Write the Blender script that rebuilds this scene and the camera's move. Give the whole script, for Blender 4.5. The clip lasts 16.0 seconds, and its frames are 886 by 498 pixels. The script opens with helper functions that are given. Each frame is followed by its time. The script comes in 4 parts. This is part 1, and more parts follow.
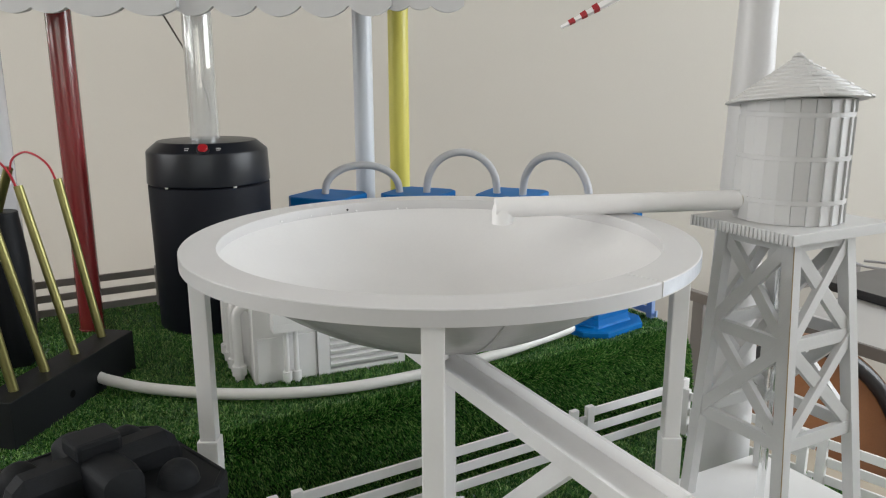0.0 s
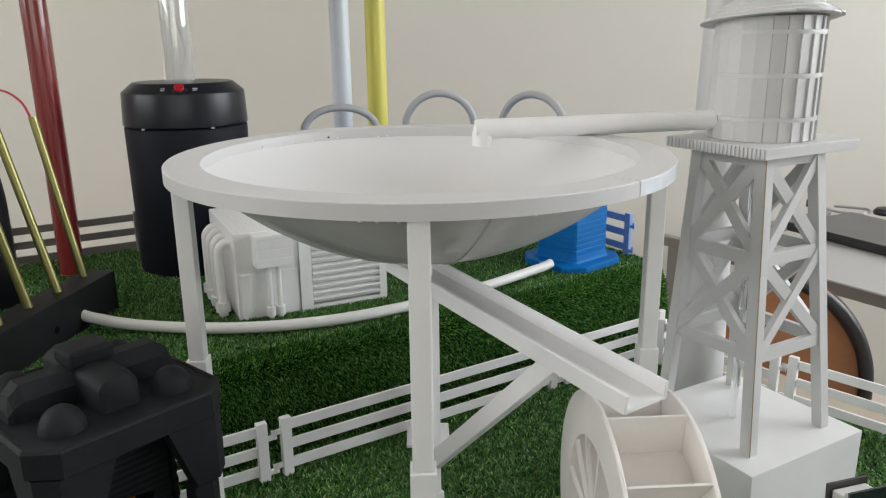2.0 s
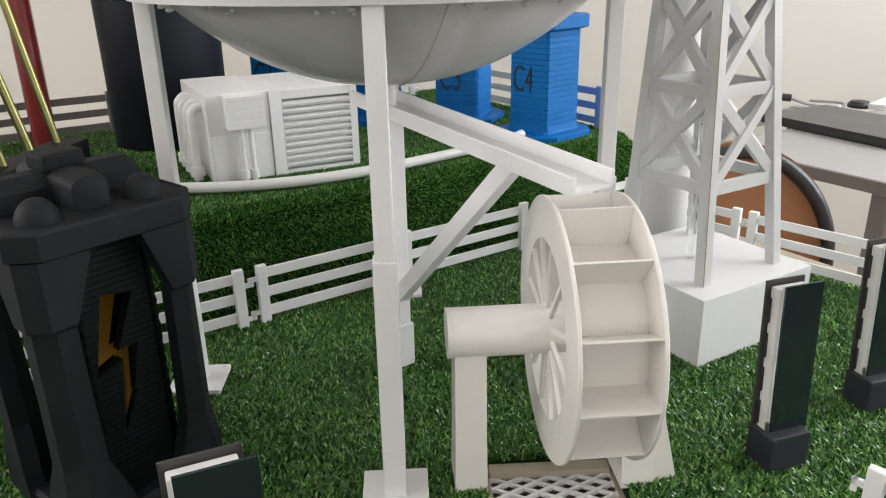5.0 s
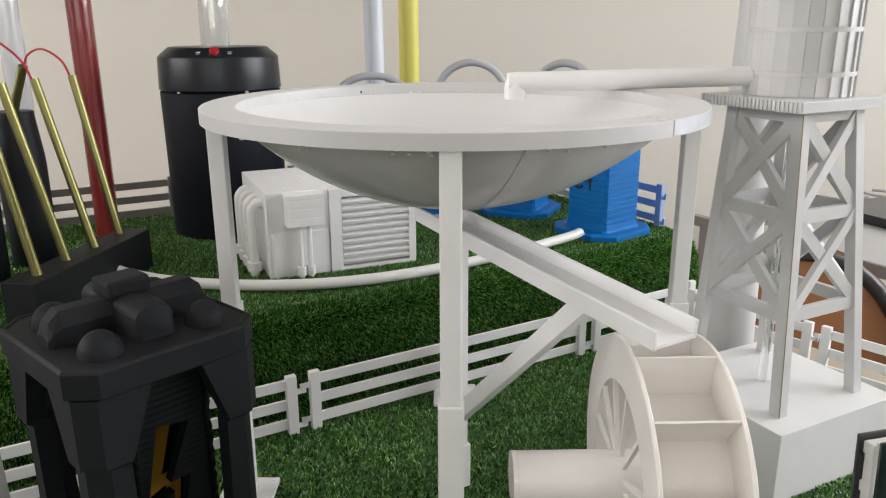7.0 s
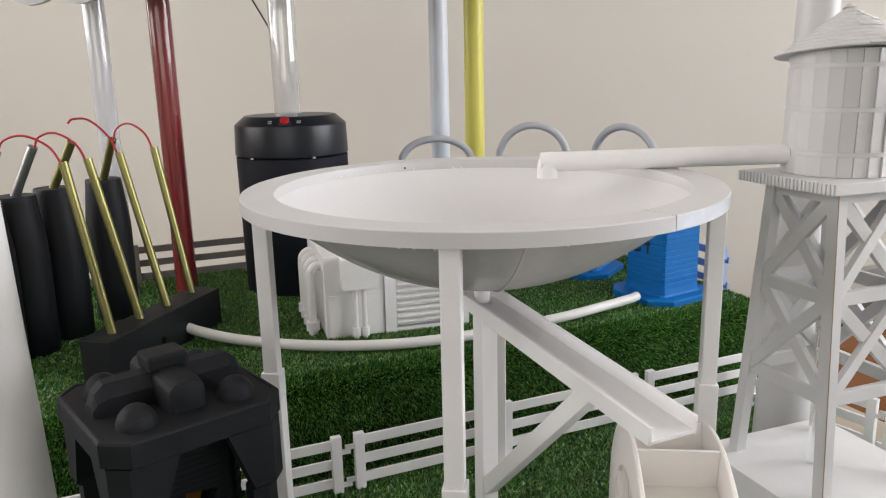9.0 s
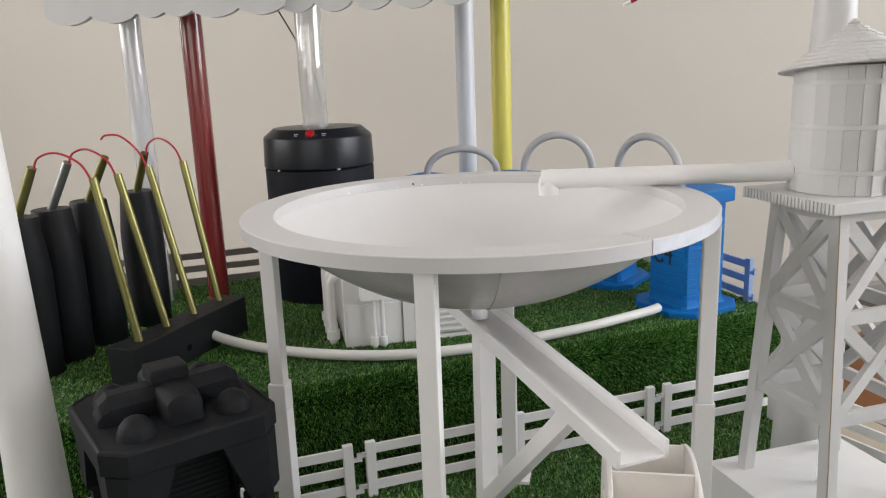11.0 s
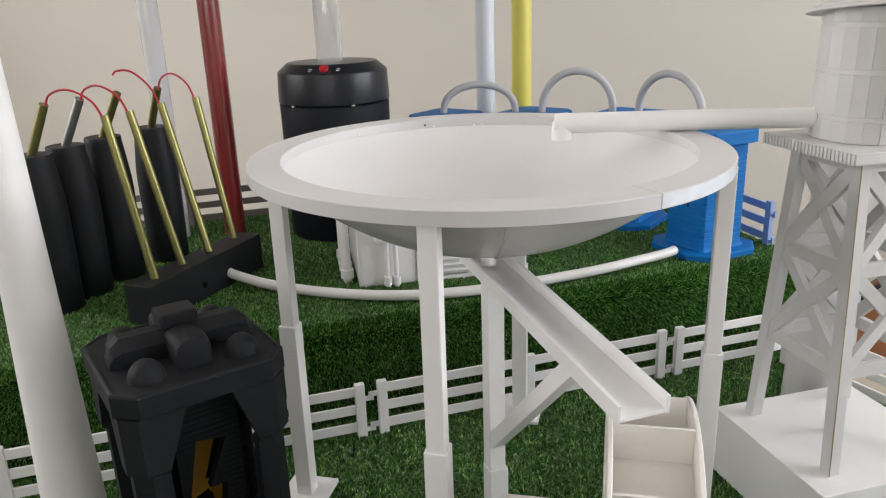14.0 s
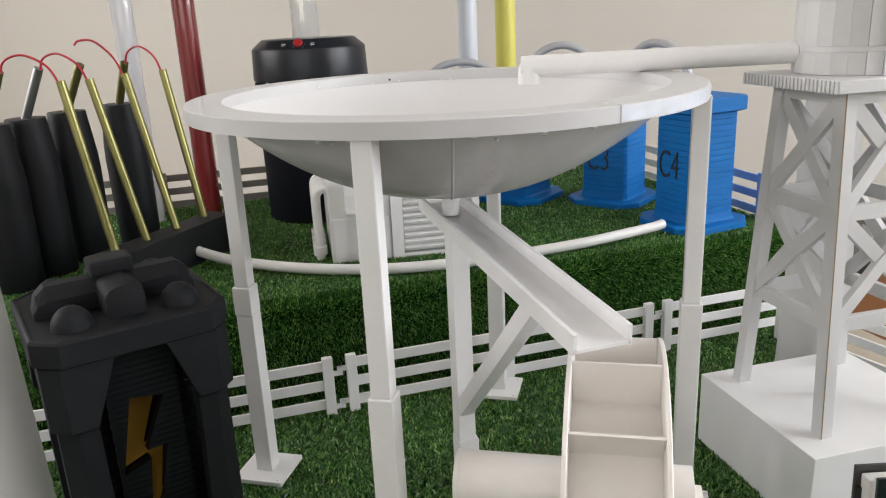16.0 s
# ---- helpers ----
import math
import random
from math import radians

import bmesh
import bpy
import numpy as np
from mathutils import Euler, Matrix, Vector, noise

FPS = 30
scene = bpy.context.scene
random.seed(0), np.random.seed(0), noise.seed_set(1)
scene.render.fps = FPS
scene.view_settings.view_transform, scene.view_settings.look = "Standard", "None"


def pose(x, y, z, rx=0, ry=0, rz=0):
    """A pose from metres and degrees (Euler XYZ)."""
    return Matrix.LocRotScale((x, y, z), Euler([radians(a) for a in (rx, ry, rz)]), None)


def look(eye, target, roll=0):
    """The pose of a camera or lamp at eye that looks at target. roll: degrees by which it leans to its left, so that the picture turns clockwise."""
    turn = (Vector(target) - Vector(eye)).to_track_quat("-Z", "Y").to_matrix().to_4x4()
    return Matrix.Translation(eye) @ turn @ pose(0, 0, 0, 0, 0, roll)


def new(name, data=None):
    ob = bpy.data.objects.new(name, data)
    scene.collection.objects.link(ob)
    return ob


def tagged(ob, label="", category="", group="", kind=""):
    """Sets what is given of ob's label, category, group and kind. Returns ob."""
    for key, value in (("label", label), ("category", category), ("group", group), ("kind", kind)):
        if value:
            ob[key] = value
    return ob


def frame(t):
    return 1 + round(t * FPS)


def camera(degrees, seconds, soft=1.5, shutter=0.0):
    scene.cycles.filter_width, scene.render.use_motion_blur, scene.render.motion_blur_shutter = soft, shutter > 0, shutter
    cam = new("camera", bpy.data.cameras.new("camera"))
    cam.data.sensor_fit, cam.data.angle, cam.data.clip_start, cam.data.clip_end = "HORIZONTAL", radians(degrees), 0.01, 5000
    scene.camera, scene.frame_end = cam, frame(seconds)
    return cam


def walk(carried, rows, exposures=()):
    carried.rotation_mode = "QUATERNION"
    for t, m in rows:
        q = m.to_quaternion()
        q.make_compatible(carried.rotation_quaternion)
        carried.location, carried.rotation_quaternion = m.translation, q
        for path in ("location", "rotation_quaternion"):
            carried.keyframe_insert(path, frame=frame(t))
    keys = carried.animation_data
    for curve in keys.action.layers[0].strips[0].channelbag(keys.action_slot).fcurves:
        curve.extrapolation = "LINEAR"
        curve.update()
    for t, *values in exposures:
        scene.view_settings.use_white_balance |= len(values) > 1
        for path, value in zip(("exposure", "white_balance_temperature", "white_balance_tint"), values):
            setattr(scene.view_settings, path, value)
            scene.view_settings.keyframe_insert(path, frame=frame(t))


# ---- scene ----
EXPOSURES = [(0, -0.11, 6350, 5), (2.5, -0.02, 6350, 5), (3.5, 0.18, 6350, 7), (6.0, 0.28, 6500, 7), (7.5, 0.08, 6500, 9), (9.0, 0.05, 6500, 10), (11.5, -0.03, 6500, 9), (15, 0.10, 6500, 9), (16, 0.13, 6500, 9)]
cam = camera(60.51, 16.0, soft=1.15)
# seconds, eye x y z, yaw, pitch, roll
PATH = [
    (0, 0.0014, -0.0005, 0.4946, 0.09, -12.97, -0.14),
    (0.5, -0.0010, -0.0053, 0.4843, -0.51, -13.24, -0.26),
    (1, -0.0034, -0.0103, 0.4819, -0.95, -13.75, -0.35),
    (1.5, -0.0019, -0.0132, 0.4719, -1.31, -14.52, -0.46),
    (2, -0.0034, -0.0207, 0.4592, -1.66, -15.64, -0.62),
    (2.5, -0.0007, -0.0273, 0.4461, -2.06, -17.04, -0.84),
    (3, 0.0065, -0.0388, 0.4297, -2.36, -18.81, -1.11),
    (3.5, 0.0088, -0.0533, 0.4039, -2.59, -20.56, -1.33),
    (3.7, 0.0130, -0.0590, 0.3978, -2.58, -21.23, -1.43),
    (5.8, 0.0067, -0.0694, 0.3842, -2.52, -20.82, -0.57),
    (6, 0.0028, -0.0612, 0.3950, -2.25, -20.11, -0.46),
    (6.5, -0.0011, -0.0451, 0.4122, -1.10, -18.21, -0.37),
    (7, -0.0054, -0.0325, 0.4273, 0.56, -16.41, -0.27),
    (7.5, 0.0054, -0.0309, 0.4444, 2.49, -15.07, -0.32),
    (8, 0.0215, -0.0298, 0.4648, 4.47, -14.22, -0.54),
    (8.5, 0.0333, -0.0362, 0.4656, 6.34, -13.68, -0.96),
    (9, 0.0524, -0.0444, 0.4643, 7.83, -13.33, -1.33),
    (9.2, 0.0587, -0.0462, 0.4649, 8.32, -13.25, -1.42),
    (11.3, 0.1110, -0.0462, 0.4875, 12.63, -13.30, -1.54),
    (11.5, 0.1154, -0.0435, 0.4929, 12.97, -13.44, -1.02),
    (12, 0.1164, -0.0394, 0.5065, 13.35, -14.47, -1.01),
    (12.5, 0.1117, -0.0344, 0.5147, 13.53, -15.83, -1.14),
    (13, 0.1102, -0.0331, 0.5130, 13.66, -17.13, -1.38),
    (13.5, 0.1076, -0.0366, 0.5103, 13.74, -18.02, -1.65),
    (14, 0.1125, -0.0340, 0.4922, 13.88, -18.39, -1.97),
    (14.5, 0.1169, -0.0267, 0.4702, 14.03, -18.21, -2.19),
    (15, 0.1255, -0.0181, 0.4501, 14.23, -17.77, -2.39),
    (15.5, 0.1336, -0.0093, 0.4359, 14.37, -17.32, -2.51),
    (16, 0.1427, -0.0023, 0.4236, 14.32, -17.14, -2.74),
]
walk(cam, [(t, pose(x, y, z, 0, 0, yaw) @ pose(0, 0, 0, 90 + pitch) @ pose(0, 0, 0, 0, 0, roll)) for t, x, y, z, yaw, pitch, roll in PATH], EXPOSURES)

# ---- world and light ----
world = bpy.data.worlds.new("daylight")
scene.world = world
world.use_nodes = True
wn = world.node_tree.nodes
sky = wn.new("ShaderNodeTexSky")
sky.sky_type, sky.sun_disc = "NISHITA", False
sky.sun_elevation, sky.sun_rotation = radians(40), radians(120)
world.node_tree.links.new(sky.outputs[0], wn["Background"].inputs[0])
wn["Background"].inputs[1].default_value = 0.12


def window_light(name, m, w, h, power, color):
    data = bpy.data.lights.new(name, "AREA")
    data.shape, data.size, data.size_y, data.energy, data.color = "RECTANGLE", w, h, power, color
    ob = new(name, data)
    ob.matrix_world = m
    return ob


EAST, WEST, NORTH, SOUTH, FLOOR, CEIL = 2.8, -2.6, 2.42, -2.5, -0.77, 2.05
window_light("window_daylight", look((EAST - 0.03, 0.80, 1.12), (0, 0.4, 0.55)), 2.2, 1.2, 68, (0.955, 0.955, 1.0))
window_light("window_daylight_west", look((WEST + 0.03, 0.20, 1.15), (0, 0.4, 0.7)), 2.6, 1.1, 43, (1.0, 0.945, 0.935))
window_light("window_daylight_south", look((0.0, SOUTH + 0.03, 0.95), (0, 0, 0.6)), 2.4, 1.1, 15, (1.0, 0.945, 0.91))

# ---- materials ----
def node_material(name):
    m = bpy.data.materials.new(name)
    m.use_nodes = True
    t = m.node_tree
    return m, t, t.nodes["Principled BSDF"]


def surface(name, color, rough=0.5, metal=0.0, vary=0.08, scale=30.0, bump=0.1, layers=0.0, fine=400.0, dist=0.0006, spec=0.5, coat=0.0):
    """Base colour varied at two scales, fine relief, and optionally printed layer lines (spacing in metres)."""
    m, t, p = node_material(name)
    n, l = t.nodes, t.links
    co = n.new("ShaderNodeTexCoord")
    big, small = n.new("ShaderNodeTexNoise"), n.new("ShaderNodeTexNoise")
    big.inputs["Scale"].default_value, small.inputs["Scale"].default_value = scale, fine
    big.inputs["Detail"].default_value, small.inputs["Detail"].default_value = 4, 3
    for q in (big, small):
        l.new(co.outputs["Object"], q.inputs["Vector"])
    mix = n.new("ShaderNodeMath")
    mix.operation = "MULTIPLY_ADD"
    mix.inputs[1].default_value = 0.35
    l.new(small.outputs[0], mix.inputs[0])
    l.new(big.outputs[0], mix.inputs[2])
    ramp = n.new("ShaderNodeMapRange")
    ramp.inputs["From Min"].default_value, ramp.inputs["From Max"].default_value = 0.35, 1.0
    ramp.inputs["To Min"].default_value, ramp.inputs["To Max"].default_value = 1 - vary, 1 + vary
    l.new(mix.outputs[0], ramp.inputs["Value"])
    mul = n.new("ShaderNodeVectorMath")
    mul.operation = "SCALE"
    mul.inputs[0].default_value = color
    l.new(ramp.outputs[0], mul.inputs["Scale"])
    l.new(mul.outputs[0], p.inputs["Base Color"])
    p.inputs["Roughness"].default_value, p.inputs["Metallic"].default_value = rough, metal
    p.inputs["Specular IOR Level"].default_value, p.inputs["Coat Weight"].default_value = spec, coat
    b = n.new("ShaderNodeBump")
    b.inputs["Strength"].default_value, b.inputs["Distance"].default_value = bump, dist
    l.new(small.outputs[0], b.inputs["Height"])
    last = b
    if layers:
        w = n.new("ShaderNodeTexWave")
        w.bands_direction = "Z"
        w.inputs["Scale"].default_value = 0.314 / layers
        w.inputs["Distortion"].default_value, w.inputs["Detail"].default_value = 0.15, 1
        l.new(co.outputs["Object"], w.inputs["Vector"])
        b2 = n.new("ShaderNodeBump")
        b2.inputs["Strength"].default_value, b2.inputs["Distance"].default_value = 0.14, layers * 0.25
        l.new(w.outputs[0], b2.inputs["Height"])
        l.new(b.outputs[0], b2.inputs["Normal"])
        last = b2
    l.new(last.outputs[0], p.inputs["Normal"])
    rr = n.new("ShaderNodeMapRange")
    rr.inputs["To Min"].default_value, rr.inputs["To Max"].default_value = rough * 0.85, min(1, rough * 1.15)
    l.new(big.outputs[0], rr.inputs["Value"])
    l.new(rr.outputs[0], p.inputs["Roughness"])
    return m


WHITE = surface("printed_white", (0.80, 0.793, 0.785), 0.42, vary=0.03, layers=0.0012)
TOWERW = surface("grey_white_print", (0.575, 0.572, 0.566), 0.42, vary=0.04, scale=18, layers=0.0012)
SMOOTH = surface("smooth_white", (0.81, 0.802, 0.797), 0.38, vary=0.03, bump=0.05)
BONE = surface("wheel_white", (0.80, 0.765, 0.72), 0.45, vary=0.04, scale=25)
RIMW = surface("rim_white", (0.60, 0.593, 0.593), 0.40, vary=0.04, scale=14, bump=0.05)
PLINTHW = surface("plinth_white", (0.75, 0.747, 0.74), 0.45, vary=0.03, layers=0.0012)
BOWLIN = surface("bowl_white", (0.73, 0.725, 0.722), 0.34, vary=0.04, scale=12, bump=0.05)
# Bowl white darkened for the underside: its shade is put into the colour.
BOWLOUT = surface("bowl_white_shaded", (0.60, 0.58, 0.582), 0.22, vary=0.12, scale=14, bump=0.45, fine=45, dist=0.0016)
BLACK = surface("matt_black_print", (0.0066, 0.0076, 0.0096), 0.52, vary=0.15, layers=0.001, spec=0.28)
CYLBLACK = surface("satin_black", (0.0105, 0.0125, 0.0175), 0.33, vary=0.15, bump=0.04, spec=0.4)
BODYBLACK = surface("navy_black", (0.006, 0.0075, 0.013), 0.6, vary=0.15, bump=0.05, spec=0.3)
CHAR = surface("charcoal_print", (0.0105, 0.0118, 0.0142), 0.62, vary=0.2, layers=0.0012, spec=0.22)
DARKIN = surface("blue_black_print", (0.0018, 0.0030, 0.0042), 0.6, vary=0.12, bump=0.05, spec=0.2, layers=0.0046)
BOLTBLACK = surface("socket_black", (0.0006, 0.0006, 0.0007), 0.7, vary=0.1, spec=0.1)
YELLOWB = surface("bolt_yellow", (0.15, 0.078, 0.002), 0.55, spec=0.2)
BRASS = surface("brass", (0.27, 0.252, 0.098), 0.36, metal=0.85, vary=0.12, scale=60, bump=0.05)
STEEL = surface("steel", (0.42, 0.43, 0.44), 0.3, metal=0.9, vary=0.1)
REDWIRE = surface("red_wire", (0.42, 0.015, 0.03), 0.4)
REDTUBE = surface("red_tube", (0.21, 0.024, 0.026), 0.2, vary=0.06, scale=8, bump=0.03, coat=0.7)
YELLOWTUBE = surface("yellow_tube", (0.64, 0.58, 0.11), 0.35, vary=0.05, scale=8, bump=0.03)
GREYTUBE = surface("grey_tube", (0.62, 0.65, 0.69), 0.32, vary=0.04, scale=8, bump=0.03)
BLUE = surface("blue_print", (0.002, 0.135, 0.42), 0.5, vary=0.08, layers=0.0012, spec=0.22)
PALEBLUE = surface("pale_blue_print", (0.29, 0.41, 0.68), 0.45, vary=0.06)
SEAMGOLD = surface("glue_brown", (0.30, 0.21, 0.10), 0.4)
SEAMGREY = surface("seam_grey", (0.62, 0.62, 0.61), 0.5)
GREYP = surface("grey_print", (0.26, 0.245, 0.23), 0.5, vary=0.06)
HOSEGREY = surface("grey_hose", (0.46, 0.465, 0.48), 0.4, vary=0.05)
HOSEWHITE = surface("white_hose", (0.72, 0.715, 0.69), 0.38, vary=0.04)
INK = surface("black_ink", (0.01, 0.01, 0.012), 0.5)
LEGEND = surface("legend_white", (0.7, 0.7, 0.7), 0.5)
BUTTON = surface("red_button", (0.40, 0.010, 0.018), 0.3)
WALLPAINT = surface("cream_wall_paint", (0.545, 0.526, 0.476), 0.75, vary=0.035, scale=1.5, bump=0.12, fine=160, dist=0.001)
CEILPAINT = surface("ceiling_paint", (0.8, 0.79, 0.76), 0.8, vary=0.03, scale=1.5)
FLOORMAT = surface("floor_vinyl", (0.70, 0.61, 0.54), 0.4, vary=0.1, scale=3)
DESKTOP = surface("desk_laminate", (0.40, 0.39, 0.38), 0.4, vary=0.05, scale=6)
DESKEDGE = surface("desk_edge_band", (0.20, 0.18, 0.165), 0.4, vary=0.06, scale=6)
DESKLEG = surface("desk_leg_grey", (0.22, 0.21, 0.20), 0.4, vary=0.05, scale=6)
LIDGREY = surface("laptop_lid", (0.105, 0.10, 0.098), 0.45, vary=0.05, scale=9)
GREYMETAL = surface("grey_metal", (0.35, 0.35, 0.36), 0.4, metal=0.5)
WOOD = surface("chair_plywood", (0.23, 0.095, 0.035), 0.35, vary=0.25, scale=5, bump=0.05)
RUBBER = surface("black_trim", (0.02, 0.02, 0.022), 0.4)
BOARD = surface("base_board", (0.42, 0.36, 0.28), 0.6, vary=0.12, scale=12)
TURFBASE = surface("turf_mat", (0.008, 0.026, 0.006), 0.9, vary=0.3, spec=0.1)
STRIPE = surface("red_stripe", (0.34, 0.014, 0.022), 0.4)
SLATE = surface("slate_print", (0.022, 0.025, 0.034), 0.5, vary=0.1, layers=0.001)
FRAMEGREY = surface("dark_plate", (0.045, 0.042, 0.04), 0.35, vary=0.1)
FOAM = surface("white_foam", (0.66, 0.65, 0.63), 0.7, vary=0.1, bump=0.4, fine=300)
DARKGLASS = surface("dark_glass", (0.014, 0.022, 0.022), 0.07, vary=0.1, bump=0.0, spec=0.6)
CABLE = surface("cable_brown", (0.10, 0.085, 0.07), 0.5)
CLOUDW = surface("cloud_white", (0.60, 0.60, 0.605), 0.6, vary=0.03)


def grass_material():
    m, t, p = node_material("turf_blades")
    n, l = t.nodes, t.links
    geo, ramp = n.new("ShaderNodeNewGeometry"), n.new("ShaderNodeValToRGB")
    e = ramp.color_ramp.elements
    e[0].color, e[1].color = (0.012, 0.066, 0.011, 1), (0.36, 0.58, 0.16, 1)
    mid = ramp.color_ramp.elements.new(0.7)
    mid.color = (0.080, 0.245, 0.038, 1)
    l.new(geo.outputs["Random Per Island"], ramp.inputs[0])
    co, no, mx = n.new("ShaderNodeTexCoord"), n.new("ShaderNodeTexNoise"), n.new("ShaderNodeVectorMath")
    no.inputs["Scale"].default_value = 14
    mr = n.new("ShaderNodeMapRange")
    mr.inputs["To Min"].default_value, mr.inputs["To Max"].default_value = 0.7, 1.35
    l.new(co.outputs["Object"], no.inputs["Vector"])
    l.new(no.outputs[0], mr.inputs["Value"])
    mx.operation = "SCALE"
    l.new(ramp.outputs[0], mx.inputs[0])
    l.new(mr.outputs[0], mx.inputs["Scale"])
    l.new(mx.outputs[0], p.inputs["Base Color"])
    p.inputs["Roughness"].default_value = 0.24
    p.inputs["Specular IOR Level"].default_value = 0.8
    thin, mix = n.new("ShaderNodeBsdfTranslucent"), n.new("ShaderNodeMixShader")
    mix.inputs[0].default_value = 0.35
    l.new(mx.outputs[0], thin.inputs[0])
    l.new(p.outputs[0], mix.inputs[1])
    l.new(thin.outputs[0], mix.inputs[2])
    l.new(mix.outputs[0], next(k for k in n if k.type == "OUTPUT_MATERIAL").inputs[0])
    return m


TURF = grass_material()


def glass_material(name, color, rough=0.02):
    m, t, p = node_material(name)
    p.inputs["Base Color"].default_value = (*color, 1)
    p.inputs["Transmission Weight"].default_value, p.inputs["Roughness"].default_value, p.inputs["IOR"].default_value = 1.0, rough, 1.45
    return m


GLUE = surface("glue", (0.7, 0.7, 0.68), 0.12, vary=0.05)
TAPE = surface("glossy_tape", (0.70, 0.73, 0.79), 0.16, vary=0.12, scale=60, bump=0.6, fine=90, dist=0.0004)
CLEAR = glass_material("clear_acrylic", (0.97, 0.98, 0.98))
TUBECLEAR = glass_material("clear_tube_acrylic", (0.97, 0.98, 0.98))
for key, value in (("Transmission Weight", 0.84), ("IOR", 1.6), ("Coat Weight", 1.0)):
    TUBECLEAR.node_tree.nodes["Principled BSDF"].inputs[key].default_value = value

MILK = glass_material("milky_tube", (0.93, 0.94, 0.96), 0.12)
for key, value in (("Transmission Weight", 0.5), ("Coat Weight", 1.0)):
    MILK.node_tree.nodes["Principled BSDF"].inputs[key].default_value = value

# ---- mesh helpers ----
def box(bm, size, at=(0, 0, 0), m=None, bevel=0.0):
    r = bmesh.ops.create_cube(bm, size=1, matrix=(m or Matrix()) @ Matrix.Translation(at) @ Matrix.Diagonal((*size, 1)))
    if bevel:
        edges = list({e for v in r["verts"] for e in v.link_edges})
        bmesh.ops.bevel(bm, geom=edges, offset=bevel, segments=2, affect="EDGES", profile=0.6)
    return bm


def rod(bm, p0, p1, r0, r1=None, seg=20, caps=True):
    p0, p1 = Vector(p0), Vector(p1)
    d = p1 - p0
    m = Matrix.Translation((p0 + p1) / 2) @ d.to_track_quat("Z", "Y").to_matrix().to_4x4()
    bmesh.ops.create_cone(bm, cap_ends=caps, segments=seg, radius1=r0, radius2=r0 if r1 is None else r1, depth=d.length, matrix=m)
    return bm


def beam(bm, p0, p1, w, h, up=(0, 0, 1), bevel=0.0):
    """A bar from p0 to p1, w across and h along up."""
    p0, p1, up = Vector(p0), Vector(p1), Vector(up)
    d = (p1 - p0).normalized()
    side = d.cross(up).normalized()
    top = side.cross(d)
    m = Matrix((side, d, top)).transposed().to_4x4()
    m.translation = (p0 + p1) / 2
    return box(bm, (w, (p1 - p0).length, h), m=m, bevel=bevel)


def lathe(bm, profile, seg=64, m=None):
    """Turn a profile of (radius, z) round the z axis; radius 0 ends close it."""
    rings = []
    for r, z in profile:
        if r < 1e-6:
            rings.append([bm.verts.new((0, 0, z))])
        else:
            rings.append([bm.verts.new((r * math.cos(2 * math.pi * k / seg), r * math.sin(2 * math.pi * k / seg), z)) for k in range(seg)])
    for a, b in zip(rings, rings[1:]):
        for k in range(seg):
            j = (k + 1) % seg
            if len(a) == 1 and len(b) > 1:
                bm.faces.new((a[0], b[k], b[j]))
            elif len(b) == 1 and len(a) > 1:
                bm.faces.new((a[j], a[k], b[0]))
            elif len(a) > 1:
                bm.faces.new((a[k], a[j], b[j], b[k]))
    if m:
        bmesh.ops.transform(bm, matrix=m, verts=[v for ring in rings for v in ring])
    return bm


def loft(bm, rings, closed=True):
    """Skin a stack of equal rings of points, with end caps."""
    vs = [[bm.verts.new(p) for p in ring] for ring in rings]
    n = len(vs[0])
    for a, b in zip(vs, vs[1:]):
        for k in range(n):
            bm.faces.new((a[k], a[(k + 1) % n], b[(k + 1) % n], b[k]))
    if closed:
        bm.faces.new(vs[0][::-1])
        bm.faces.new(vs[-1])
    return bm


def lathe_arc(r, z0, z1, deg0, deg1, n=24):
    """A thin upright strip along an arc."""
    bm = bmesh.new()
    rings = []
    for k in range(n + 1):
        a = radians(deg0 + (deg1 - deg0) * k / n)
        rings.append([(q * math.cos(a), q * math.sin(a), z) for q, z in ((r - 0.0003, z0), (r, z0), (r, z1), (r - 0.0003, z1))])
    return loft(bm, rings)


def sweep(bm, points, r, seg=12):
    """A round bar along a smooth line of points."""
    pts = [Vector(p) for p in points]
    rings, side = [], None
    for k, p in enumerate(pts):
        d = (pts[min(k + 1, len(pts) - 1)] - pts[max(k - 1, 0)]).normalized()
        if side is None:
            side = d.orthogonal().normalized()
        side = (side - d * side.dot(d)).normalized()
        up = d.cross(side)
        rings.append([p + r * (math.cos(a) * side + math.sin(a) * up) for a in (2 * math.pi * j / seg for j in range(seg))])
    return loft(bm, rings)


def smooth_line(points, n=8):
    """Catmull-Rom through the points."""
    p = [Vector(q) for q in points]
    p = [2 * p[0] - p[1], *p, 2 * p[-1] - p[-2]]
    out = []
    for a, b, c, d in zip(p, p[1:], p[2:], p[3:]):
        for k in range(n):
            t = k / n
            out.append(0.5 * (2 * b + (c - a) * t + (2 * a - 5 * b + 4 * c - d) * t * t + (3 * b - a - 3 * c + d) * t ** 3))
    return out + [p[-2]]


def chamfered(sx, sy, c, z, at=(0, 0)):
    """A rectangle with cut corners at height z."""
    x, y = sx / 2, sy / 2
    return [(at[0] + a, at[1] + b, z) for a, b in ((-x + c, -y), (x - c, -y), (x, -y + c), (x, y - c), (x - c, y), (-x + c, y), (-x, y - c), (-x, -y + c))]


